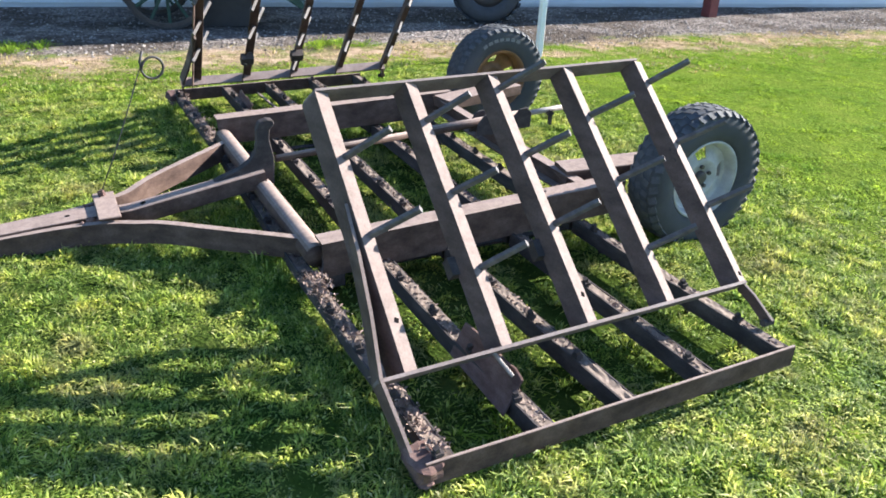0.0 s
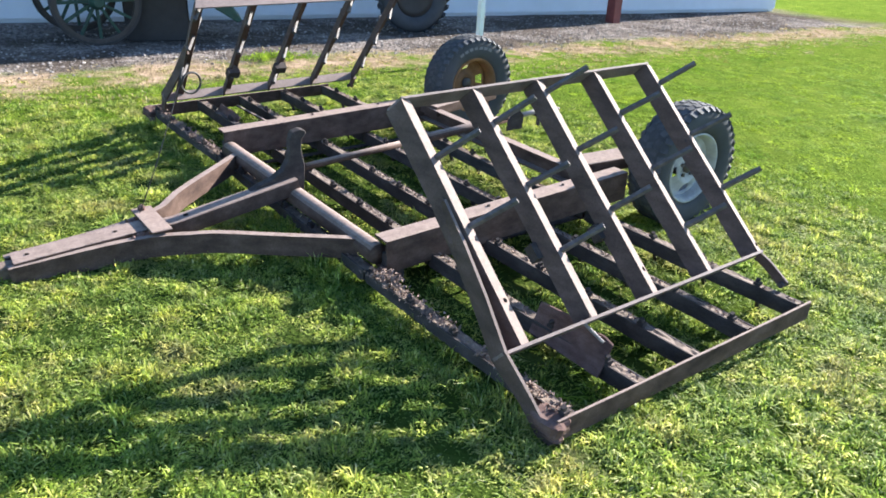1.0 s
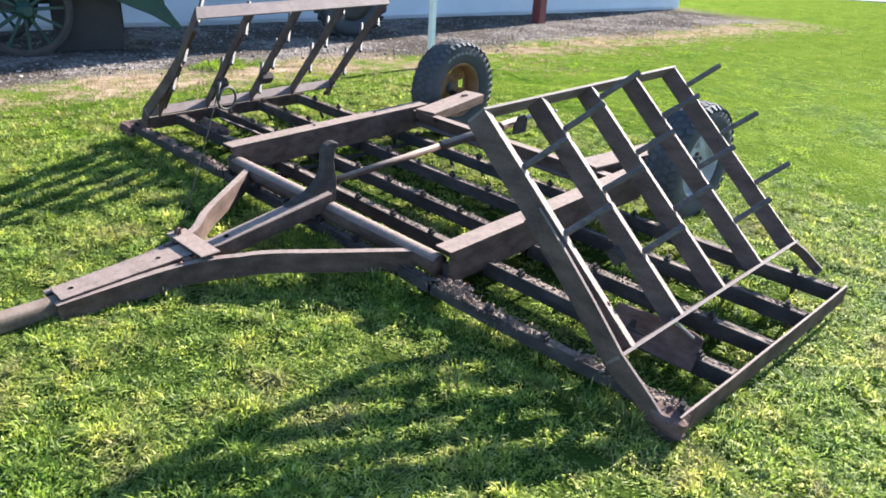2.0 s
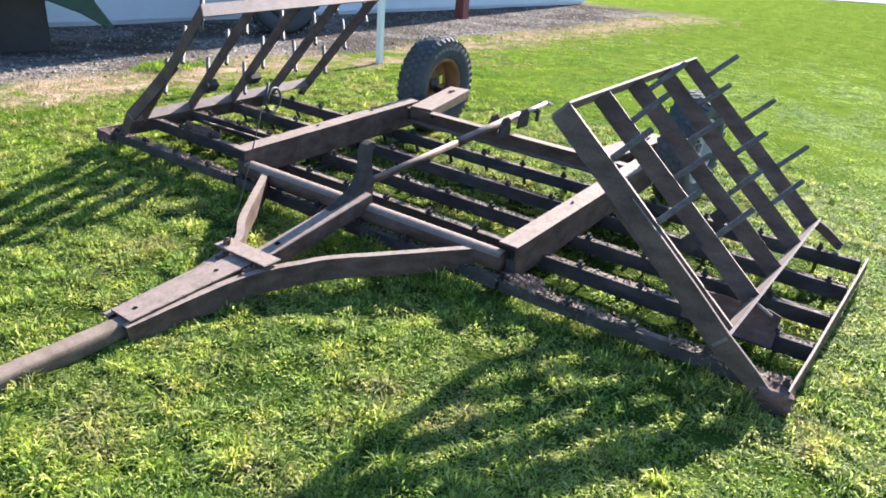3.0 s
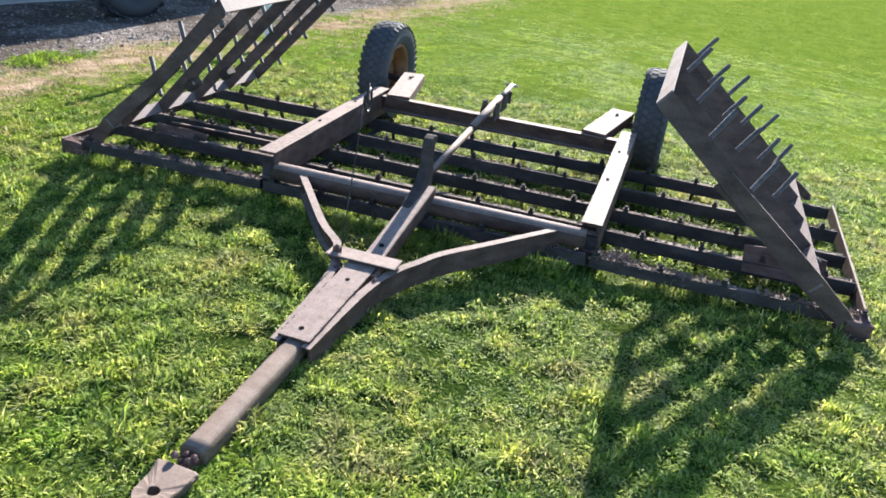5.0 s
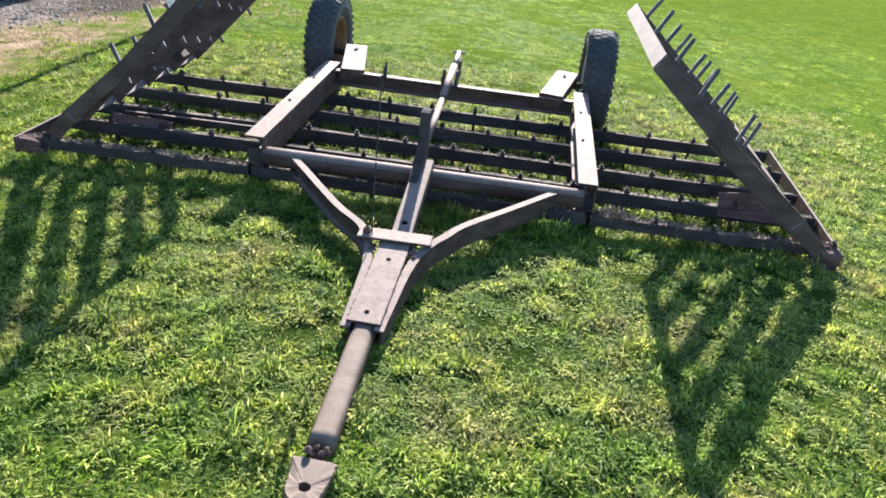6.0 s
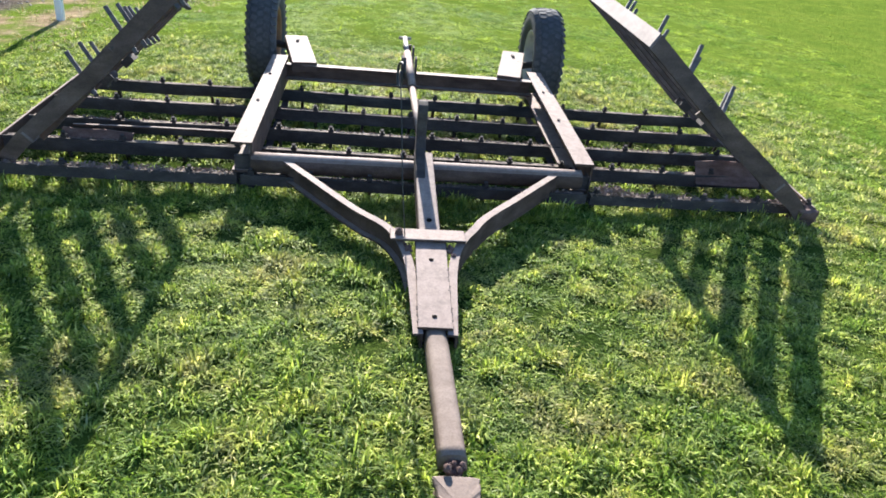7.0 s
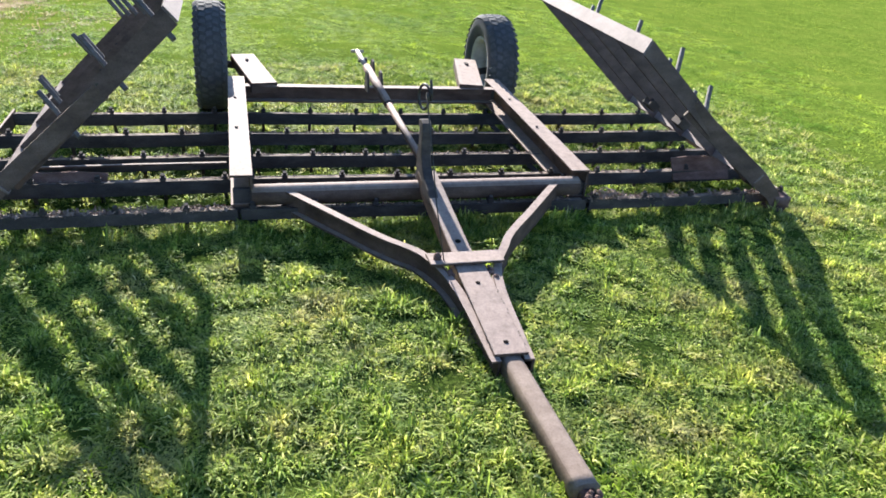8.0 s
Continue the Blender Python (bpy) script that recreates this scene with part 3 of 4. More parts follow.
    link = part("screw_link", bm, STEEL, harrow, "long pale steel adjusting link", smooth=True)
    bm = bmesh.new()
    sweep(bm, round_outline(0.028, 12), [a.lerp(e, 0.42), a.lerp(e, 0.80)])
    part("sleeve", bm, STEEL, link, smooth=True)
    bm = bmesh.new()
    sweep(bm, round_outline(0.017, 12), [a.lerp(e, 0.80), e])
    part("screw", bm, BRIGHT_STEEL, link, "bare bright screw rod", smooth=True)
    bm = bmesh.new()
    sweep(bm, round_outline(0.012, 8), [e + Vector((0, -0.045, 0)), e + Vector((0, 0.045, 0))])
    part("handle", bm, BRIGHT_STEEL, link, smooth=True)
    for k, dy in ((0.66, -0.045), (0.66, 0.045), (0.79, -0.04)):
        bm = bmesh.new()
        p = a.lerp(e, k)
        prism(bm, [(-0.06, -0.07), (0.07, -0.07), (0.075, 0.02), (0.04, 0.055), (-0.01, 0.05), (-0.05, 0.0)], 0.014, pose(p.x, p.y + dy, p.z + 0.0, 90, 0, 0), 0.002)
        part("ear", bm, BAR_STEEL, link)
    bm = bmesh.new()
    p = a.lerp(e, 0.91)
    box(bm, (0.018, 0.02, 0.09), pose(p.x, p.y - 0.03, p.z - 0.04))
    box(bm, (0.04, 0.06, 0.018), pose(p.x, p.y - 0.01, p.z - 0.015))
    part("stop", bm, BAR_STEEL, link)
    # thin rod with a coiled ring handle, stuck through the end of the cross plate
    foot, top = Vector((-0.82, 0.140, 0.155)), Vector((-0.520, 0.197, 0.80))
    bm = bmesh.new()
    sweep(bm, round_outline(0.0028, 8), [foot, foot.lerp(top, 0.35) + Vector((0.01, 0.004, 0)), foot.lerp(top, 0.7) + Vector((0.006, 0, 0)), top], up=(0, 1, 0))
    pin = frame_part("ring_pin", bm, IRON_DARK, harrow, "thin iron rod with a coiled ring handle", smooth=True)
    bm = bmesh.new()
    c, turn = Vector((-0.474, 0.194, 0.772)), radians(-12)
    ring = []
    for q in np.linspace(math.pi * 0.8, math.pi * 3.0, 28):
        u, w = 0.052 * math.cos(q), 0.012 * (q / 6 - 1)
        ring.append(c + Vector((u * math.cos(turn) - w * math.sin(turn), -u * math.sin(turn) - w * math.cos(turn), 0.052 * math.sin(q))))
    sweep(bm, round_outline(0.006, 8), ring + [ring[-1] + Vector((-0.006, 0.002, 0.035)), ring[-1] + Vector((0.012, 0.004, 0.085))], up=(0, 1, 0))
    frame_part("ring", bm, IRON_DARK, pin, smooth=True)


# wing geometry in its own plane: s runs down the slope from the top edge, n outwards
BEAM_X = (-0.105, 0.253, 0.612, 0.978, 1.352)


def wing(top, low, dx, LEAN, DEEP, starts, last, reach, tip, root, strap, slip=0.0):
    """A folded wing from its top outer edge (y, z) to its low outer edge; starts: each bar's first tooth, down the slope."""
    side = 1 if low[0] > 0 else -1
    LEN = math.hypot(low[0] - top[0], low[1] - top[1])
    dy, dz = (low[0] - top[0]) / LEN, (low[1] - top[1]) / LEN
    ny, nz = (-dz * side, dy * side)

    def at(x, s, n):
        return Vector((x + dx + slip * s, top[0] + dy * s + ny * n, top[1] + dz * s + nz * n))

    def slab(bm, x0, x1, s0, s1, n0, n1, wear=0.0):
        vs = [bm.verts.new(at(x, s, n)) for x in (x0, x1) for s in (s0, s1) for n in (n0, n1)]
        idx = ((0, 1, 3, 2), (4, 6, 7, 5), (0, 4, 5, 1), (2, 3, 7, 6), (0, 2, 6, 4), (1, 5, 7, 3))
        fs = [bm.faces.new([vs[i] for i in q]) for q in idx]
        bmesh.ops.recalc_face_normals(bm, faces=fs)
        return fs

    bm = bmesh.new()
    for s0 in (-0.010, 0.0):
        bm.faces.new([bm.verts.new(at(x, s0, n)) for x, n in ((BEAM_X[0] + 0.004, 0), (BEAM_X[-1] + 0.02, 0), (BEAM_X[-1] - 0.012, -0.082), (BEAM_X[0] - 0.028, -0.082))])
    bmesh.ops.bridge_loops(bm, edges=bm.edges[:])
    bmesh.ops.recalc_face_normals(bm, faces=bm.faces[:])
    w = part("wing_section", bm, PLATE_STEEL, harrow, "folded harrow wing, five channel bars set with spike teeth")
    bm = bmesh.new()
    slab(bm, BEAM_X[0] - 0.095, BEAM_X[-1] + 0.03, LEN, LEN + 0.012, -0.064, 0.004)
    part("bottom_plate", bm, PLATE_STEEL, w)
    up = at(0, 0, 1) - at(0, 0, 0)
    for k, x in enumerate(BEAM_X):
        bm = bmesh.new()
        d_web, d_fl, th = (0.092 if k == 0 else DEEP), 0.056, 0.008
        o = [(0, 0), (d_fl, 0), (d_fl, -th), (th, -th), (th, -d_web), (0, -d_web)]
        o = [(a * math.cos(LEAN) + c * math.sin(LEAN), c * math.cos(LEAN) - a * math.sin(LEAN)) for a, c in o]
        # across must run along +x whichever wing it is
        o = [(a * (-1 if side < 0 else 1), c) for a, c in o]
        sweep(bm, o, [at(x, 0.001 + LEN * i / 9, 0) for i in range(10)], up=up, wear=0.0012)
        beam = part("channel_bar", bm, WING_STEEL, w)
        for s in [starts[k] + 0.306 * j for j in range(4)]:
            if s > last:
                continue
            bm = bmesh.new()
            a, e = at(x + (root + 0.062) * 0.6, s, root), at(x + reach + random.uniform(-0.012, 0.012), s + random.uniform(-0.01, 0.01), tip + random.uniform(-0.008, 0.008))
            sweep(bm, rect_outline(0.022, 0.022, 0.003), [a, a.lerp(e, 0.9), e], up=(0, 1, 0))
            part("tooth", bm, TOOTH_STEEL, w)
        for s in (0.44, 0.49):
            bm = bmesh.new()
            bolt(bm, along(at(x - 0.004, s, -0.03), at(x - 1, s, -0.03)), 0.012, 0.012)
            part("bolt", bm, BAR_STEEL, w)
        for s in ((0.892, 0.959, 1.033)[k // 2],) if k % 2 == 0 else ():
            bm = bmesh.new()
            q = at(x + 0.035 * math.cos(LEAN), s, -0.035 * math.sin(LEAN))
            nrm = at(x + math.sin(LEAN), s, math.cos(LEAN)) - at(x, s, 0)
            box(bm, (0.016, 0.016, 0.003), along(q + nrm * 0.0005, q + nrm) @ pose(0, 0, 0, 0, 0, 45))
            part("bolt_hole", bm, HOLE, w, "dark square bolt hole")
    for k in (1, 2):
        bm = bmesh.new()
        slab(bm, BEAM_X[k] - 0.055, BEAM_X[k] + 0.03, 0.70, 0.77, -DEEP - 0.03, -DEEP + 0.02)
        part("clamp", bm, BAR_STEEL, w, "small rusty clamp block")
    # strap on the front bar that reaches down to the ground section, bent below the wing
    bm = bmesh.new()
    rows = [(0.45, -0.110), (0.65, -0.124), (0.86, -0.150), (1.07, -0.186), (1.25, -0.168), (1.42, -0.150)]
    edge = ((0.45, -0.015), (0.75, 0.002), (1.07, 0.020), (1.25, 0.014), (1.42, -0.005))
    for r, (s, x) in enumerate(rows):
        n1 = float(np.interp(s, [e[0] for e in edge], [e[1] for e in edge]))
        n0 = n1 - (strap if s < 1.1 else 0.075)
        rows[r] = [bm.verts.new(at(x + dx, s, n)) for dx, n in ((0, n1), (-0.012, n1), (-0.012, n0), (0, n0))]
    for r0, r1 in zip(rows, rows[1:]):
        for i in range(4):
            bm.faces.new((r0[i], r0[(i + 1) % 4], r1[(i + 1) % 4], r1[i]))
    bm.faces.new(rows[0]), bm.faces.new(rows[-1])
    bmesh.ops.recalc_face_normals(bm, faces=bm.faces[:])
    part("front_strap", bm, WING_STEEL, w, "bent flat steel strap")
    bm = bmesh.new()
    sweep(bm, rect_outline(0.014, 0.05, 0.002), [at(BEAM_X[-1] + 0.025, LEN + 0.012, -0.03), at(BEAM_X[-1] + 0.04, LEN + 0.07, -0.02), at(BEAM_X[-1] + 0.06, LEN + 0.185, -0.015)], up=up)
    part("rear_strap", bm, WING_STEEL, w)
    bm = bmesh.new()
    bolt(bm, along(at(BEAM_X[-1] + 0.055, LEN + 0.18, -0.015), at(5, LEN + 0.18, -0.015)), 0.016, 0.05)
    part("hinge_bolt", bm, BAR_STEEL, w)


BAR_X = (-0.075, 0.285, 0.625, 0.985, 1.36)


def trough(bm, pts, w, h, t):
    """A channel open to the top: an upright front leg and a slightly lower rear leg."""
    x = w / 2
    sweep(bm, [(-x, 0), (-x, -h), (x, -h), (x, -0.014), (x - t, -0.014), (x - t, -h + t), (-x + t, -h + t), (-x + t, 0)], pts, wear=0.0015, step=0.2)


def ground_section(y0, y1, end_y=None, d0=0.0, d1=0.0):
    """Five bars from y0 to y1; d0, d1: how far they are shifted at those ends."""
    bm = bmesh.new()
    if end_y is not None:
        sweep(bm, rect_outline(0.012, 0.09, 0.002), [(-0.145 + (d0 if end_y < 0 else d1), end_y + 0.012, 0.056), (0.6, end_y, 0.06), (1.395 + (d0 if end_y < 0 else d1), end_y - 0.01, 0.064)], wear=0.002, step=0.2)
    else:
        sweep(bm, rect_outline(0.04, 0.012, 0.002), [(-0.10, y0 + 0.06, 0.026), (1.40, y0 + 0.06, 0.016)], wear=0.002, step=0.2)
    sec = part("harrow_section", bm, STEEL if end_y is not None else BAR_STEEL, harrow, "harrow section lying in the grass, five dirt-filled channel bars")
    if end_y is None:
        bm = bmesh.new()
        sweep(bm, rect_outline(0.04, 0.012, 0.002), [(-0.10, y1 - 0.06, 0.026), (1.40, y1 - 0.06, 0.016)], wear=0.002, step=0.2)
        part("cross_strap", bm, BAR_STEEL, sec)
    for k, x in enumerate(BAR_X):
        bm = bmesh.new()
        dz = 0.004 * math.sin(k * 2.1)
        trough(bm, [(x + d0, y0, 0.100 + dz), (x + (d0 + d1) / 2 + random.uniform(-0.008, 0.008), (y0 + y1) / 2, 0.096 + dz), (x + d1, y1, 0.100 + dz)], 0.072, 0.056 if k == 0 else 0.074, 0.007)
        bar = part("harrow_bar", bm, BAR_STEEL, sec)
        # caked soil and litter in the channel
        bm = bmesh.new()
        n = max(4, int((y1 - y0) / 0.02))
        rows = []
        for i in range(n + 1):
            y = y0 + 0.008 + (y1 - y0 - 0.016) * i / n
            sx = x + d0 + (d1 - d0) * (y - y0) / (y1 - y0)
            rows.append([bm.verts.new((sx + a, y, 0.087 + dz - 0.10 * a + 0.006 * noise.noise(Vector((x * 9 + a * 40, y * 16, 1.0))) + 0.005 * noise.noise(Vector((x * 31 + a * 90, y * 55, 4.0))))) for a in (-0.0285, -0.015, 0.0, 0.015, 0.0285)])
        for r0, r1 in zip(rows, rows[1:]):
            for i in range(4):
                bm.faces.new((r0[i], r0[i + 1], r1[i + 1], r1[i]))
        part("caked_soil", bm, SOIL, sec, "rust flakes and soil caked in the bar")
        off = (0.061 * ((k * 2) % 5)) % 0.302
        y = math.ceil((y0 - off) / 0.302) * 0.302 + off
        while y < y1 - 0.02:
            if y > y0 + 0.02:
                share("tooth", TOOTH_MESH, sec, pose(x + d0 + (d1 - d0) * (y - y0) / (y1 - y0), y, 0.100 + dz, 0, 0, random.uniform(-6, 6)))
            y += 0.302
    # dead leaves and rust flakes lying in the bars
    bm = bmesh.new()
    for x in BAR_X:
        front = x == BAR_X[0] and end_y is not None
        for _ in range(int((y1 - y0) * (520 if front else 170))):
            y, a = random.uniform(y0 + 0.02, y1 - 0.02), random.gauss(-0.004, 0.022) if front else random.uniform(-0.024, 0.028)
            if noise.noise(Vector((x * 3, y * 2.3, 7.0))) < (-0.3 if front else -0.12):
                continue
            m = pose(x + a + d0 + (d1 - d0) * (y - y0) / (y1 - y0), y, 0.091 - 0.10 * a + random.uniform(-0.005, 0.016 if front else 0.005), random.uniform(-50, 50), random.uniform(-50, 50), random.uniform(0, 360))
            l, w = random.uniform(0.005, 0.015), random.uniform(0.003, 0.008)
            vs = [bm.verts.new(m @ Vector(p)) for p in ((-l, 0, 0), (0, -w, 0.004), (l, 0, 0), (0, w, 0.004))]
            bm.faces.new(vs)
    tagged(part("leaf_litter", bm, DRY_LEAF, sec, "dead leaves and rust flakes"), kind="stuff")
    return sec


def make_tooth_mesh():
    bm = bmesh.new()
    sweep(bm, rect_outline(0.019, 0.019, 0.003), [(-0.028, 0, 0.034), (-0.014, 0, -0.02), (0.05, 0, -0.16)], up=(0, 1, 0))
    box(bm, (0.03, 0.03, 0.014), pose(-0.022, 0, 0.010))
    me = bpy.data.meshes.new("tooth")
    bm.to_mesh(me)
    bm.free()
    me.materials.append(BAR_STEEL)
    return me


TOOTH_MESH = make_tooth_mesh()
frame_parts()
wheel(2.0, 1.0, 1.21, 0.297, RIM_YELLOW, "rusty yellow painted rim")
wheel(2.02, -0.845, -1.065, 0.272, RIM_WHITE, "chalky white painted rim")
drawbar()
wing((-1.074, 0.949), (-1.882, 0.251), 0.038, radians(22), 0.080, (0.274, 0.166, 0.060, 0.231, 0.109), 0.86, 0.17, 0.128, -0.05, 0.10)
wing((1.245, 1.015), (1.975, 0.256), 0.049, radians(19), 0.083, (0.060, 0.148, 0.265, 0.075, 0.19), 0.90, 0.12, 0.12, -0.118, 0.078, 0.034)
near_sec = ground_section(-2.135, -0.87, -2.148, 0.035, 0.0)
ground_section(-0.85, 0.955)
far_sec = ground_section(0.975, 2.24, 2.25, 0.0, -0.03)
# upright board on the second bar of the near section, its pull rod, and end hinge blocks
bm = bmesh.new()
prism(bm, [(-1.60, 0.05), (-1.59, 0.168), (-1.75, 0.180), (-1.87, 0.176), (-1.93, 0.183), (-1.985, 0.172), (-1.99, 0.05)], 0.012, Matrix(((0, 0.55, 1, 0.222), (1, 0, 0, 0), (0, 1, 0, 0), (0, 0, 0, 1))), 0.002)
part("guard_plate", bm, RUST, near_sec, "upright flat rusty steel guard plate")
bm = bmesh.new()
prism(bm, [(1.60, 0.05), (1.59, 0.125), (1.74, 0.134), (1.88, 0.130), (1.96, 0.136), (1.97, 0.05)], 0.012, Matrix(((0, 0.55, 1, 0.235), (1, 0, 0, 0), (0, 1, 0, 0), (0, 0, 0, 1))), 0.002)
part("guard_plate", bm, RUST, far_sec, "upright flat rusty steel guard plate")
bm = bmesh.new()
sweep(bm, round_outline(0.007, 8), [(0.26, -1.86, 0.235), (0.30, -1.95, 0.17)])
part("loose_pin", bm, BRIGHT_STEEL, near_sec)
for sec, y in ((near_sec, -2.09), (far_sec, 2.19)):
    bm = bmesh.new()
    box(bm, (0.09, 0.13, 0.06), pose(-0.10 if y < 0 else -0.15, y, 0.068, 4, 0, 5), 0.012)
    box(bm, (0.05, 0.16, 0.03), pose(-0.105 if y < 0 else -0.155, y + (0.01 if y < 0 else -0.01), 0.03, 0, 6, -8), 0.008)
    bmesh.ops.subdivide_edges(bm, edges=bm.edges[:], cuts=2, use_grid_fill=True)
    for v in bm.verts:
        v.co += Vector((noise.noise(v.co * 32), noise.noise(v.co * 32 + Vector((5, 0, 0))), noise.noise(v.co * 32 + Vector((0, 5, 0))))) * 0.011
    part("hinge_block", bm, RUST, sec, "rusty flaking hinge block")
bm = bmesh.new()
sweep(bm, rect_outline(0.018, 0.012, 0.002), [(0.47, 1.02, 0.106), (0.45, 1.5, 0.108), (0.43, 1.95, 0.105)], wear=0.002)
part("spacer_strip", bm, STEEL, far_sec)
bm = bmesh.new()
for _ in range(240):
    y, a = random.gauss(-0.985, 0.05), random.gauss(0.0, 0.026)
    m = pose(-0.075 + a, y, 0.105 + 0.03 * math.exp(-((y + 1.0) / 0.07) ** 2) * random.random(), random.uniform(-60, 60), random.uniform(-60, 60), random.uniform(0, 360))
    l, w = random.uniform(0.006, 0.02), random.uniform(0.003, 0.01)
    bm.faces.new([bm.verts.new(m @ Vector(p)) for p in ((-l, 0, 0), (0, -w, 0.004), (l, 0, 0), (0, w, 0.004))])
tagged(part("leaf_litter", bm, DRY_LEAF, near_sec, "small heap of dead leaves"), kind="stuff")


# ---- yard: pole, building, wagons ----
def pole():
    x, y = 3.87, 3.30
    z = ground_z(x, y)
    bm = bmesh.new()
    sweep(bm, rect_outline(0.065, 0.065, 0.006), [(x, y, z - 0.2), (x + 0.01, y, z + 0.8), (x, y, z + 1.5)], up=(0, 1, 0))
    ob = link_mesh("sign_pole", bm, WHITE_PAINT)
    tagged(ob, "white painted metal post standing in the dry grass", "post")


pole()


def wall_y(x):
    return 7.75 - 0.155 * x


def building():
    x0, x1, H = -14.0, 13.7, 9.0
    a, c = Vector((x0, wall_y(x0), 0)), Vector((x1, wall_y(x1), 0))
    d = (c - a).normalized()
    back = Vector((-d.y, d.x, 0))
    house = thing("storage_building", "long pale metal-clad storage building beside the gravel yard", "building", kind="structure")
    depth = 9.0
    ctr = a.lerp(c, 0.5) + back * depth / 2
    rz = math.degrees(math.atan2(d.y, d.x))
    L = (c - a).length
    base = ground_z(0, 7.9) - 0.02
    # footing follows the slope of the yard
    bm = bmesh.new()
    sweep(bm, rect_outline(0.1, 0.8, 0.01), [(a.x, a.y + 0.08, ground_z(a.x, a.y) - 0.38), (c.x, c.y + 0.08, ground_z(c.x, c.y) - 0.38)], step=2)
    part("footing", bm, FOOTING, house)
    # front cladding: horizontal lap boards
    for i in range(12):
        z0 = 0.15 * i
        bm = bmesh.new()
        pr = [(-0.012, 0.0), (0.0, 0.0), (0.006, 0.152), (-0.006, 0.152)]
        p0 = a - back * 0.03 + Vector((0, 0, ground_z(a.x, a.y) + 0.06 + z0))
        p1 = c - back * 0.03 + Vector((0, 0, ground_z(c.x, c.y) + 0.06 + z0))
        sweep(bm, [(-q, h) for q, h in pr], [p0, p1])
        part("lap_board", bm, SIDING, house)
    bm = bmesh.new()
    box(bm, (L, 0.14, H), pose(*(a.lerp(c, 0.5) + back * 0.08), 0, 0, rz) @ pose(0, 0, H / 2 + base - 0.3))
    part("front_wall", bm, SIDING, house)
    for e, s in ((a, 1), (c, -1)):
        bm = bmesh.new()
        box(bm, (0.14, depth, H), pose(*(e + back * depth / 2 + d * s * 0.07), 0, 0, rz) @ pose(0, 0, H / 2 + base - 0.3))
        part("end_wall", bm, SIDING, house)
    bm = bmesh.new()
    box(bm, (L, 0.14, H), pose(*(a.lerp(c, 0.5) + back * (depth - 0.08)), 0, 0, rz) @ pose(0, 0, H / 2 + base - 0.3))
    part("back_wall", bm, SIDING, house)
    bm = bmesh.new()
    m = pose(*ctr, 0, 0, rz) @ pose(0, 0, H + base - 0.3)
    prism(bm, [(-depth / 2 - 0.5, 0.0), (0, 1.6), (depth / 2 + 0.5, 0.0), (depth / 2 + 0.5, 0.12), (0, 1.75), (-depth / 2 - 0.5, 0.12)], L + 0.6, m @ Matrix(((0, 0, 1, 0), (1, 0, 0, 0), (0, 1, 0, 0), (0, 0, 0, 1))))
    part("roof", bm, ROOFING, house)
    # post standing in front of the wall
    x = 8.48
    y = 5.39
    bm = bmesh.new()
    sweep(bm, rect_outline(0.18, 0.18, 0.01), [(x, y, ground_z(x, y) - 0.3), (x, y, ground_z(x, y) + 2.72)], up=(0, 1, 0))
    tagged(link_mesh("bollard_post", bm, POST_RED), "dark red post in front of the building", "post")


building()


def spoked_wheel(name, cx, cy, r, parent, material, yaw=0):
    z = ground_z(cx, cy) + r
    m = pose(cx, cy, z, 0, 0, 90 + yaw)
    bm = bmesh.new()
    lathe(bm, [(-0.035, r - 0.03), (-0.035, r), (0.035, r), (0.035, r - 0.03), (-0.035, r - 0.03)], 40, m)
    w = part(name, bm, IRON_DARK, parent, "iron-tyred spoked wagon wheel")
    bm = bmesh.new()
    lathe(bm, [(-0.03, r - 0.075), (-0.03, r - 0.03), (0.03, r - 0.03), (0.03, r - 0.075), (-0.03, r - 0.075)], 40, m)
    part("felloe", bm, WAGON_WOOD, w)
    for k in range(12):
        bm = bmesh.new()
        a = 2 * math.pi * k / 12
        mm = m @ Matrix.Rotation(a, 4, "X")
        sweep(bm, rect_outline(0.035, 0.03, 0.004), [mm @ Vector((0, 0, 0.05)), mm @ Vector((0, 0, r - 0.05))], up=(0, 1, 0.01))
        part("spoke", bm, material, w)
    bm = bmesh.new()
    lathe(bm, [(-0.14, 0.0), (-0.14, 0.05), (-0.06, 0.085), (0.06, 0.085), (0.14, 0.05), (0.14, 0.0)], 20, m)
    part("nave", bm, material, w)


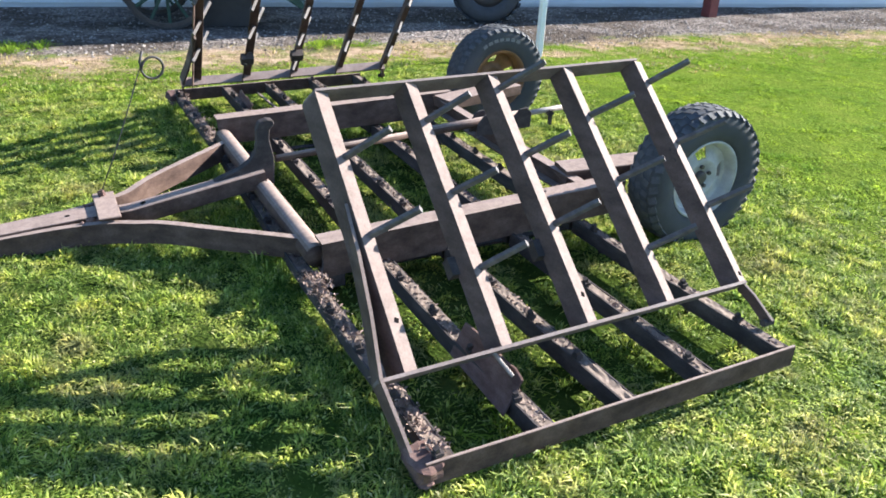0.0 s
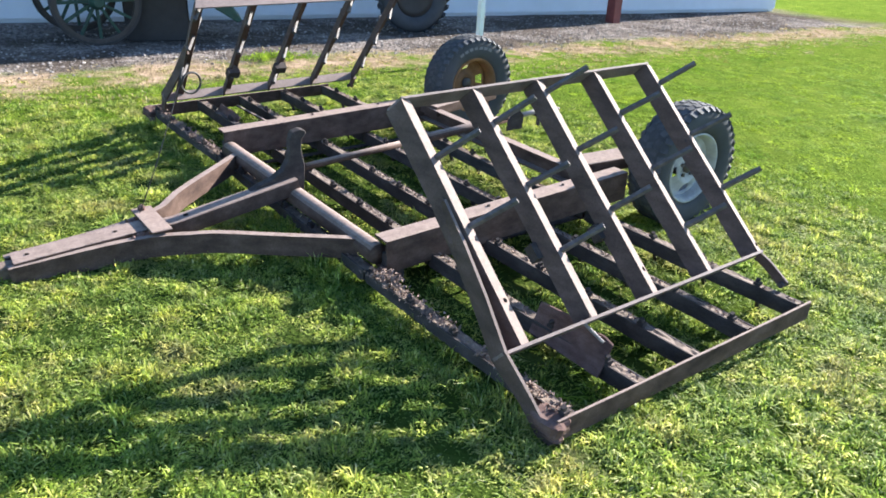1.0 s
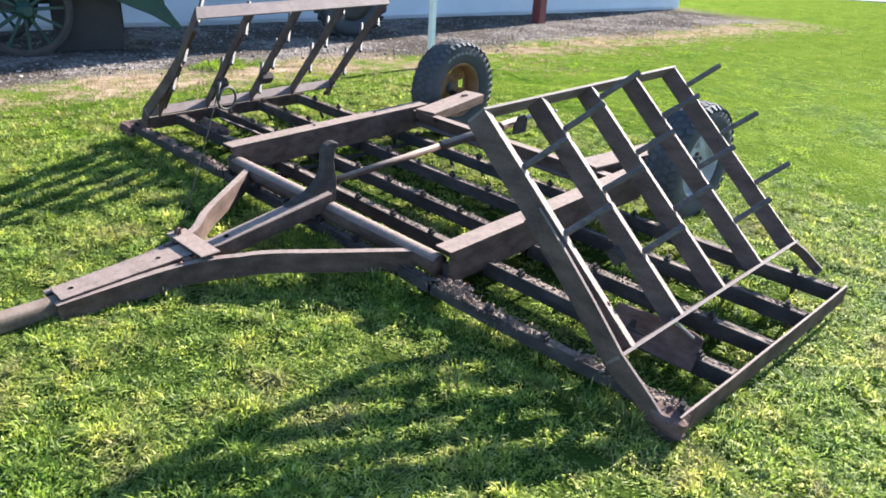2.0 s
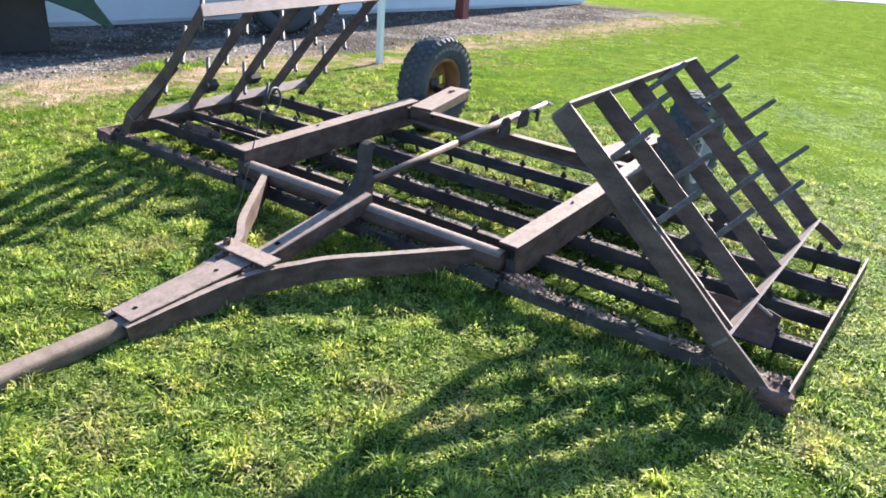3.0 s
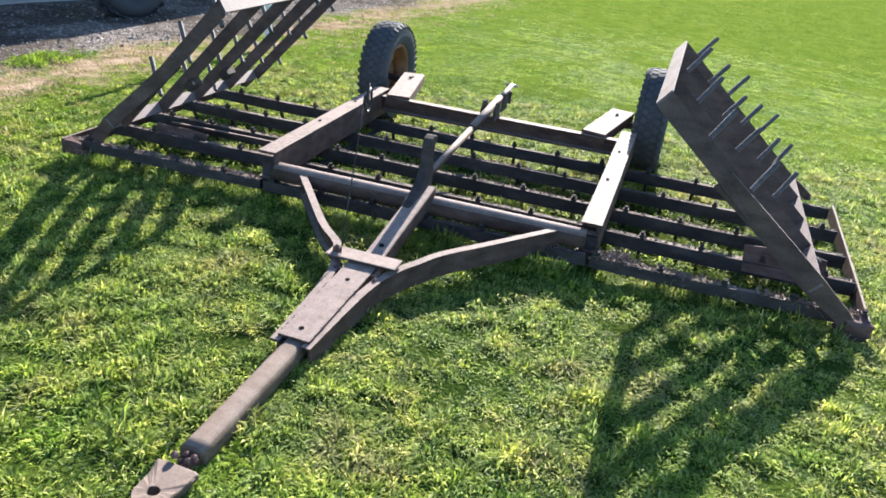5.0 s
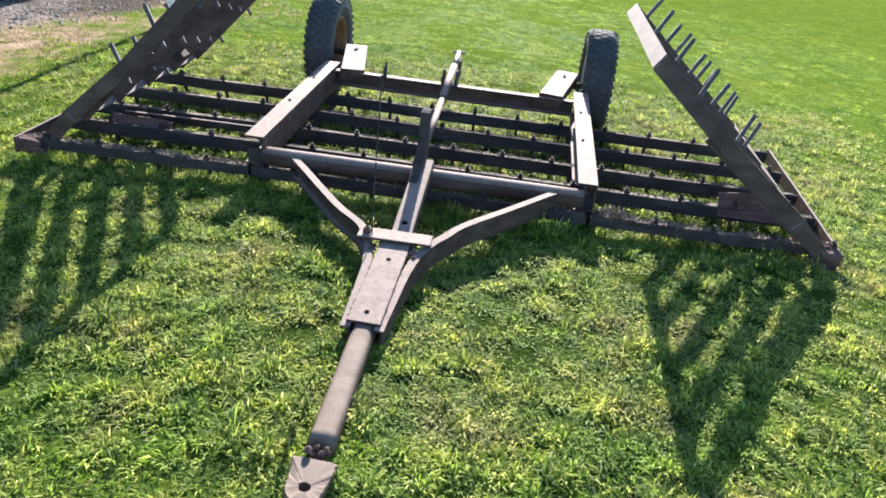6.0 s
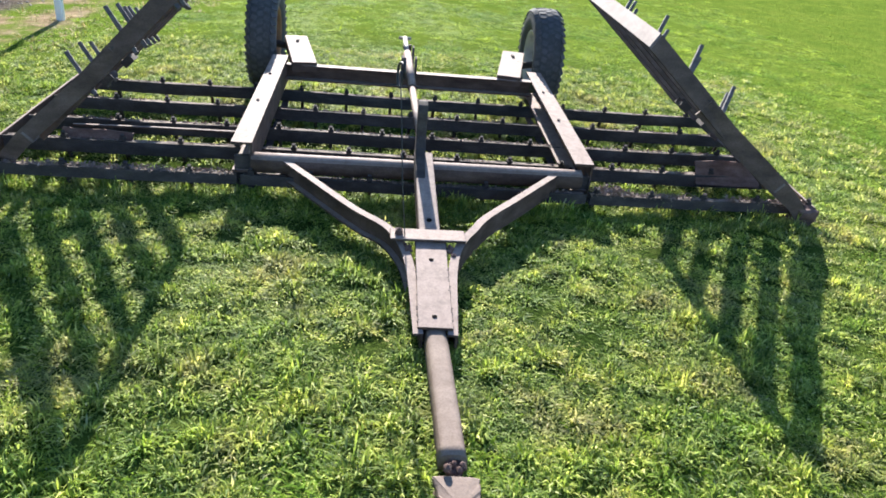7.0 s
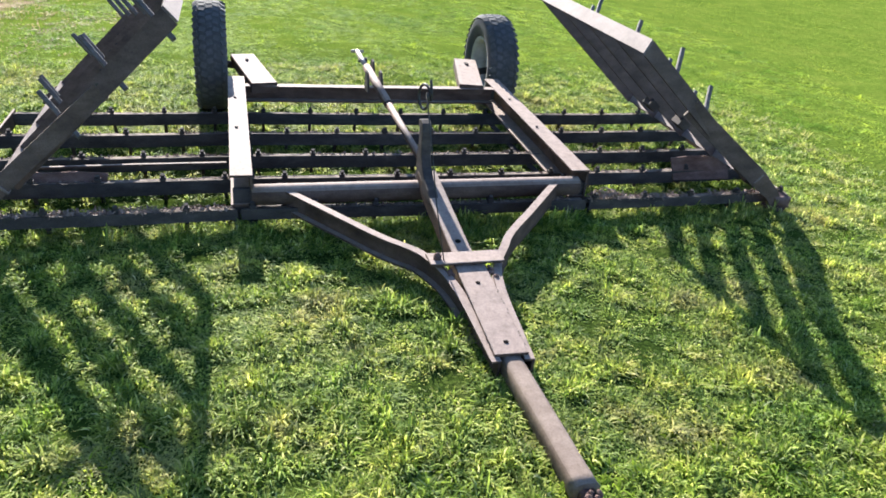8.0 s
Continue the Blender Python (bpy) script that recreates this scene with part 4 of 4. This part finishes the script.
def wagon():
    wg = thing("farm_wagon", "old dark green wooden farm wagon with spoked wheels on the gravel", "wagon")
    for x, r in ((0.37, 0.485),):
        for y in (5.80, 6.87):
            spoked_wheel("wagon_wheel", x, y, r, wg, WAGON_GREEN)
        bm = bmesh.new()
        box(bm, (0.11, 1.2, 0.13), pose(x, 6.35, ground_z(x, 6.35) + 0.485), 0.01)
        part("axle", bm, WAGON_WOOD, wg)
    z = ground_z(1.3, 5.7)
    m = pose(0.98, 5.70, z, 0, 0, -18) @ Matrix.Scale(0.97, 4)
    bm = bmesh.new()
    box(bm, (2.4, 0.95, 0.36), m @ pose(0.1, 0.45, 0.98), 0.01)
    part("box_body", bm, WAGON_GREEN, wg)
    for y in (0.0, 0.9):
        bm = bmesh.new()
        box(bm, (2.1, 0.05, 0.16), m @ pose(-0.15, y, 0.70), 0.008)
        part("sill_rail", bm, WAGON_GREEN, wg)
    bm = bmesh.new()
    box(bm, (1.9, 0.10, 0.10), m @ pose(-0.1, 0.5, 0.55), 0.01)
    part("reach_pole", bm, WAGON_WOOD, wg)
    # chest standing under the body and a sloping footboard at the end
    bm = bmesh.new()
    box(bm, (0.75, 0.5, 0.62), m @ pose(0.0, 0.45, 0.30), 0.02)
    part("tool_chest", bm, IRON_DARK, wg, "dark chest slung under the wagon")
    bm = bmesh.new()
    prism(bm, [(0.35, 0.80), (0.80, 0.80), (0.82, 0.56), (0.99, 0.29), (0.94, 0.26), (0.66, 0.44), (0.3, 0.60)], 0.4, m @ pose(0, 0.12, 0, 90, 0, 0), 0.01)
    part("footboard", bm, WAGON_GREEN, wg)


wagon()


def tyre_implement():
    im = thing("parked_trailer", "dark trailer with a wide black rubber tyre parked by the building", "trailer")
    x, y, r = 4.53, 5.64, 0.488
    z = ground_z(x, y) + r - 0.01
    bm = bmesh.new()
    h = 0.17
    m = pose(x, y, z, 0, 0, 70)
    lathe(bm, [(-h * 0.8, 0.265), (-h, 0.36), (-h * 0.92, 0.44), (-h * 0.6, r - 0.01), (0, r), (h * 0.6, r - 0.01), (h * 0.92, 0.44), (h, 0.36), (h * 0.8, 0.265), (-h * 0.8, 0.265)], 48, m)
    w = part("wheel", bm, RUBBER, im, "wide black rubber tyre", smooth=True)
    bm = bmesh.new()
    for k in range(26):
        for s in (-1, 1):
            a = 2 * math.pi * (k + 0.25 * s) / 26
            box(bm, (h * 0.9, 0.05, 0.03), m @ Matrix.Rotation(a, 4, "X") @ Matrix.Translation((s * h * 0.5, 0, r)) @ pose(0, 0, 0, 0, 0, 25 * s))
    part("tread", bm, RUBBER, w)
    bm = bmesh.new()
    lathe(bm, [(-h * 0.7, 0.0), (-h * 0.7, 0.19), (-h * 0.8, 0.265), (h * 0.8, 0.265), (h * 0.7, 0.19), (h * 0.7, 0.0)], 32, m)
    part("rim", bm, IRON_DARK, w, smooth=True)
    bm = bmesh.new()
    box(bm, (1.6, 0.12, 0.16), pose(x - 0.1, y + 0.45, z + 0.28, 0, 0, -20), 0.02)
    part("frame_rail", bm, IRON_DARK, im)
    bm = bmesh.new()
    box(bm, (0.1, 0.9, 0.1), pose(x + 0.12, y + 0.35, z, 0, 0, -20), 0.02)
    part("axle", bm, IRON_DARK, im)


tyre_implement()


# ---- grass ----
def blades(name, label, clumps, per, spread, area, height, width, seed, material, keep=None, lean=0.9, grain=9.0):
    """Bent blades in one mesh, growing in loose rosettes that share height and lean; area: x0, x1, y0, y1."""
    rng = np.random.default_rng(seed)
    x0, x1, y0, y1 = area
    cx, cy = rng.uniform(x0, x1, clumps), rng.uniform(y0, y1, clumps)
    if keep is not None:
        k = keep(cx, cy, rng)
        cx, cy = cx[k], cy[k]
    m = len(cx)
    # uneven growth in cushions about ten centimetres across
    grid = rng.uniform(0, 1, (257, 257))
    gx, gy = cx * grain, cy * grain
    ix, iy = np.floor(gx).astype(int), np.floor(gy).astype(int)
    fx, fy = gx - ix, gy - iy
    fx, fy = fx * fx * (3 - 2 * fx), fy * fy * (3 - 2 * fy)
    cushion = ((grid[ix % 257, iy % 257] * (1 - fx) + grid[(ix + 1) % 257, iy % 257] * fx) * (1 - fy)
               + (grid[ix % 257, (iy + 1) % 257] * (1 - fx) + grid[(ix + 1) % 257, (iy + 1) % 257] * fx) * fy)
    c_h, c_yaw, c_r = rng.uniform(0.7, 1.15, m) * (0.16 + 1.7 * cushion ** 1.45), rng.uniform(0, 2 * np.pi, m), spread * rng.uniform(0.6, 1.4, m)
    broad = (np.sin(cx * 3.1 + 1.3 * np.sin(cy * 2.7)) * np.sin(cy * 2.3 + 1.7 * np.sin(cx * 1.9)) + 1) / 2
    c_h *= 0.75 + 0.5 * broad
    who = np.repeat(np.arange(m), per)
    n = len(who)
    ang, rad = rng.uniform(0, 2 * np.pi, n), np.sqrt(rng.uniform(0, 1, n))
    px, py = cx[who] + np.cos(ang) * rad * c_r[who], cy[who] + np.sin(ang) * rad * c_r[who]
    h = height * c_h[who] * rng.uniform(0.5, 1.15, n) * (1.1 - 0.5 * rad)
    w = width * rng.uniform(0.7, 1.4, n)
    bend = lean * rng.uniform(0.25, 1.5, n) * height * (0.5 + 0.8 * rad) * (0.6 + 0.5 * c_h[who])
    dirx = np.cos(ang) * rad + 0.45 * np.cos(c_yaw[who]) + rng.normal(0, 0.5, n)
    diry = np.sin(ang) * rad + 0.45 * np.sin(c_yaw[who]) + rng.normal(0, 0.5, n)
    size = np.hypot(dirx, diry) + 1e-6
    dirx, diry = dirx / size, diry / size
    face = np.arctan2(diry, dirx) + rng.uniform(0.9, 2.2, n)
    droop = rng.uniform(0.45, 1.1, n)        # tips that bend over again
    sx, sy = np.cos(face) * w / 2, np.sin(face) * w / 2
    z = ground_z(px, py) - 0.006
    v = np.empty((n, 4, 3))
    for i, (f_, g, q) in enumerate(((0.0, 0.0, 0.0), (0.4, 0.75, 1.0), (1.0, droop, 0.0), (0.4, 0.75, -1.0))):
        v[:, i, 0] = px + dirx * bend * f_ + sx * q
        v[:, i, 1] = py + diry * bend * f_ + sy * q
        v[:, i, 2] = z + h * g
    loops = (np.arange(n)[:, None] * 4 + np.array([0, 1, 3, 1, 2, 3])).ravel()
    me = bpy.data.meshes.new(name)
    me.vertices.add(n * 4)
    me.vertices.foreach_set("co", v.ravel())
    me.loops.add(len(loops))
    me.loops.foreach_set("vertex_index", loops.astype(np.int32))
    me.polygons.add(2 * n)
    me.polygons.foreach_set("loop_start", (np.arange(2 * n) * 3).astype(np.int32))
    me.update(calc_edges=True)
    me.materials.append(material)
    return tagged(new(name, me), label, "grass", kind="stuff")


def lawn_edge(px, py):
    return 3.47 - 0.075 * px + 0.35 * np.sin(px * 0.9 + 0.5) * np.sin(px * 0.37) + 0.15 * np.sin(px * 3.3)


def near_lawn(px, py, rng):
    return py < lawn_edge(px, py) + rng.normal(0, 0.25, len(px))


def close_lawn(px, py, rng):
    """Thins out towards its rim, so that it melts into the coarser lawn round it."""
    rim = np.minimum(np.minimum(px + 3.2, 3.5 - px), np.minimum(py + 3.5, 3.5 - py))
    # fewer clumps are kept under the harrow, so the dark soil shows
    under = (px > -0.1) & (px < 1.42) & (py > -2.08) & (py < 2.25)
    share = np.where(under, 0.2 + 0.3 * (np.sin(px * 9 + 3 * np.sin(py * 5)) > 0.35), 1.0)
    return near_lawn(px, py, rng) & (rng.uniform(0, 1, len(px)) < np.clip(rim / 1.5, 0, 1) * share)


def outer_lawn(px, py, rng):
    inside = (px > -2.7) & (px < 3.0) & (py > -3.0) & (py < 3.0)
    inside &= rng.uniform(0, 1, len(px)) < np.clip(np.minimum(np.minimum(px + 2.7, 3.0 - px), np.minimum(py + 3.0, 3.0 - py)) / 1.3, 0, 1)
    return near_lawn(px, py, rng) & ~inside & (rng.uniform(0, 1, len(px)) < np.clip((9.5 - px) / 3.5, 0.15, 1))


def far_lawn(px, py, rng):
    inside = (px > -5) & (px < 8.5) & (py > -5) & (py < 5)
    yard = (py > lawn_edge(px, py)) & (px < 14.0)
    return ~inside & ~yard & (rng.uniform(0, 1, len(px)) < np.clip(9 / np.hypot(px, py), 0.1, 1))


def dry_strip(px, py, rng):
    e = lawn_edge(px, py)
    return (py > e - 0.5 + rng.normal(0, 0.2, len(px))) & (py < e + 0.75 + rng.normal(0, 0.25, len(px)))


def tufts(px, py, rng):
    d = np.minimum(np.hypot((px - 1.95) / 0.5, (py - 4.4) / 0.22), np.hypot((px + 1.5) / 0.6, (py - 4.9) / 0.25))
    return d < 1


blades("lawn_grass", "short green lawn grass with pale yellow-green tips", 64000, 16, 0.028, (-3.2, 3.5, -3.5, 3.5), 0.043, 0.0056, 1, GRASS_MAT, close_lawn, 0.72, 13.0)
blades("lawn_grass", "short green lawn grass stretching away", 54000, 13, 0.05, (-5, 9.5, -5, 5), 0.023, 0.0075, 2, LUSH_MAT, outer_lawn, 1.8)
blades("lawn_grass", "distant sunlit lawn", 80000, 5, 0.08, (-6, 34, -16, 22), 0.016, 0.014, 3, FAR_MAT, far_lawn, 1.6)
blades("lawn_grass", "longer grass grown up against the front bar", 900, 9, 0.03, (-0.24, -0.06, -2.12, 2.2), 0.075, 0.005, 8, GRASS_MAT, None, 0.6, 11.0)
blades("dry_grass", "straw-coloured dry grass along the gravel", 7000, 8, 0.05, (-4, 14, 1.8, 5.4), 0.045, 0.008, 4, DRY_MAT, dry_strip)
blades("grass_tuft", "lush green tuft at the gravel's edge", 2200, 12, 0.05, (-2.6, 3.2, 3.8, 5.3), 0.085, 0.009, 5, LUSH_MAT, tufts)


def stones(count, area, seed):
    """Loose gravel: small uneven five-sided lumps."""
    rng = np.random.default_rng(seed)
    px, py = rng.uniform(area[0], area[1], count), rng.uniform(area[2], area[3], count)
    ok = (py > lawn_edge(px, py) + 0.95 + rng.normal(0, 0.15, count)) & (py < 7.65 - 0.155 * px)
    px, py = px[ok], py[ok]
    n = len(px)
    r = 0.009 + 0.014 * rng.random(n) ** 2
    z = ground_z(px, py)
    v = np.empty((n, 6, 3))
    for i in range(5):
        a = 2 * np.pi * i / 5 + rng.uniform(-0.4, 0.4, n)
        q = r * rng.uniform(0.7, 1.3, n)
        v[:, i, 0], v[:, i, 1], v[:, i, 2] = px + np.cos(a) * q, py + np.sin(a) * q, z - 0.003 + r * rng.uniform(0, 0.5, n)
    v[:, 5, 0], v[:, 5, 1], v[:, 5, 2] = px + r * rng.uniform(-0.3, 0.3, n), py + r * rng.uniform(-0.3, 0.3, n), z + r * rng.uniform(0.7, 1.2, n)
    base = np.arange(n)[:, None] * 6
    loops = np.concatenate([np.concatenate([base + i, base + (i + 1) % 5, base + 5], 1) for i in range(5)], 1).ravel()
    me = bpy.data.meshes.new("gravel")
    me.vertices.add(n * 6)
    me.vertices.foreach_set("co", v.ravel())
    me.loops.add(len(loops))
    me.loops.foreach_set("vertex_index", loops.astype(np.int32))
    me.polygons.add(5 * n)
    me.polygons.foreach_set("loop_start", (np.arange(5 * n) * 3).astype(np.int32))
    me.update(calc_edges=True)
    me.materials.append(STONE_MAT)
    tagged(new("gravel", me), "loose grey-brown gravel and leaf crumbs in the yard", "gravel", kind="stuff")


stones(12000, (-4, 13, 3.2, 8.0), 6)
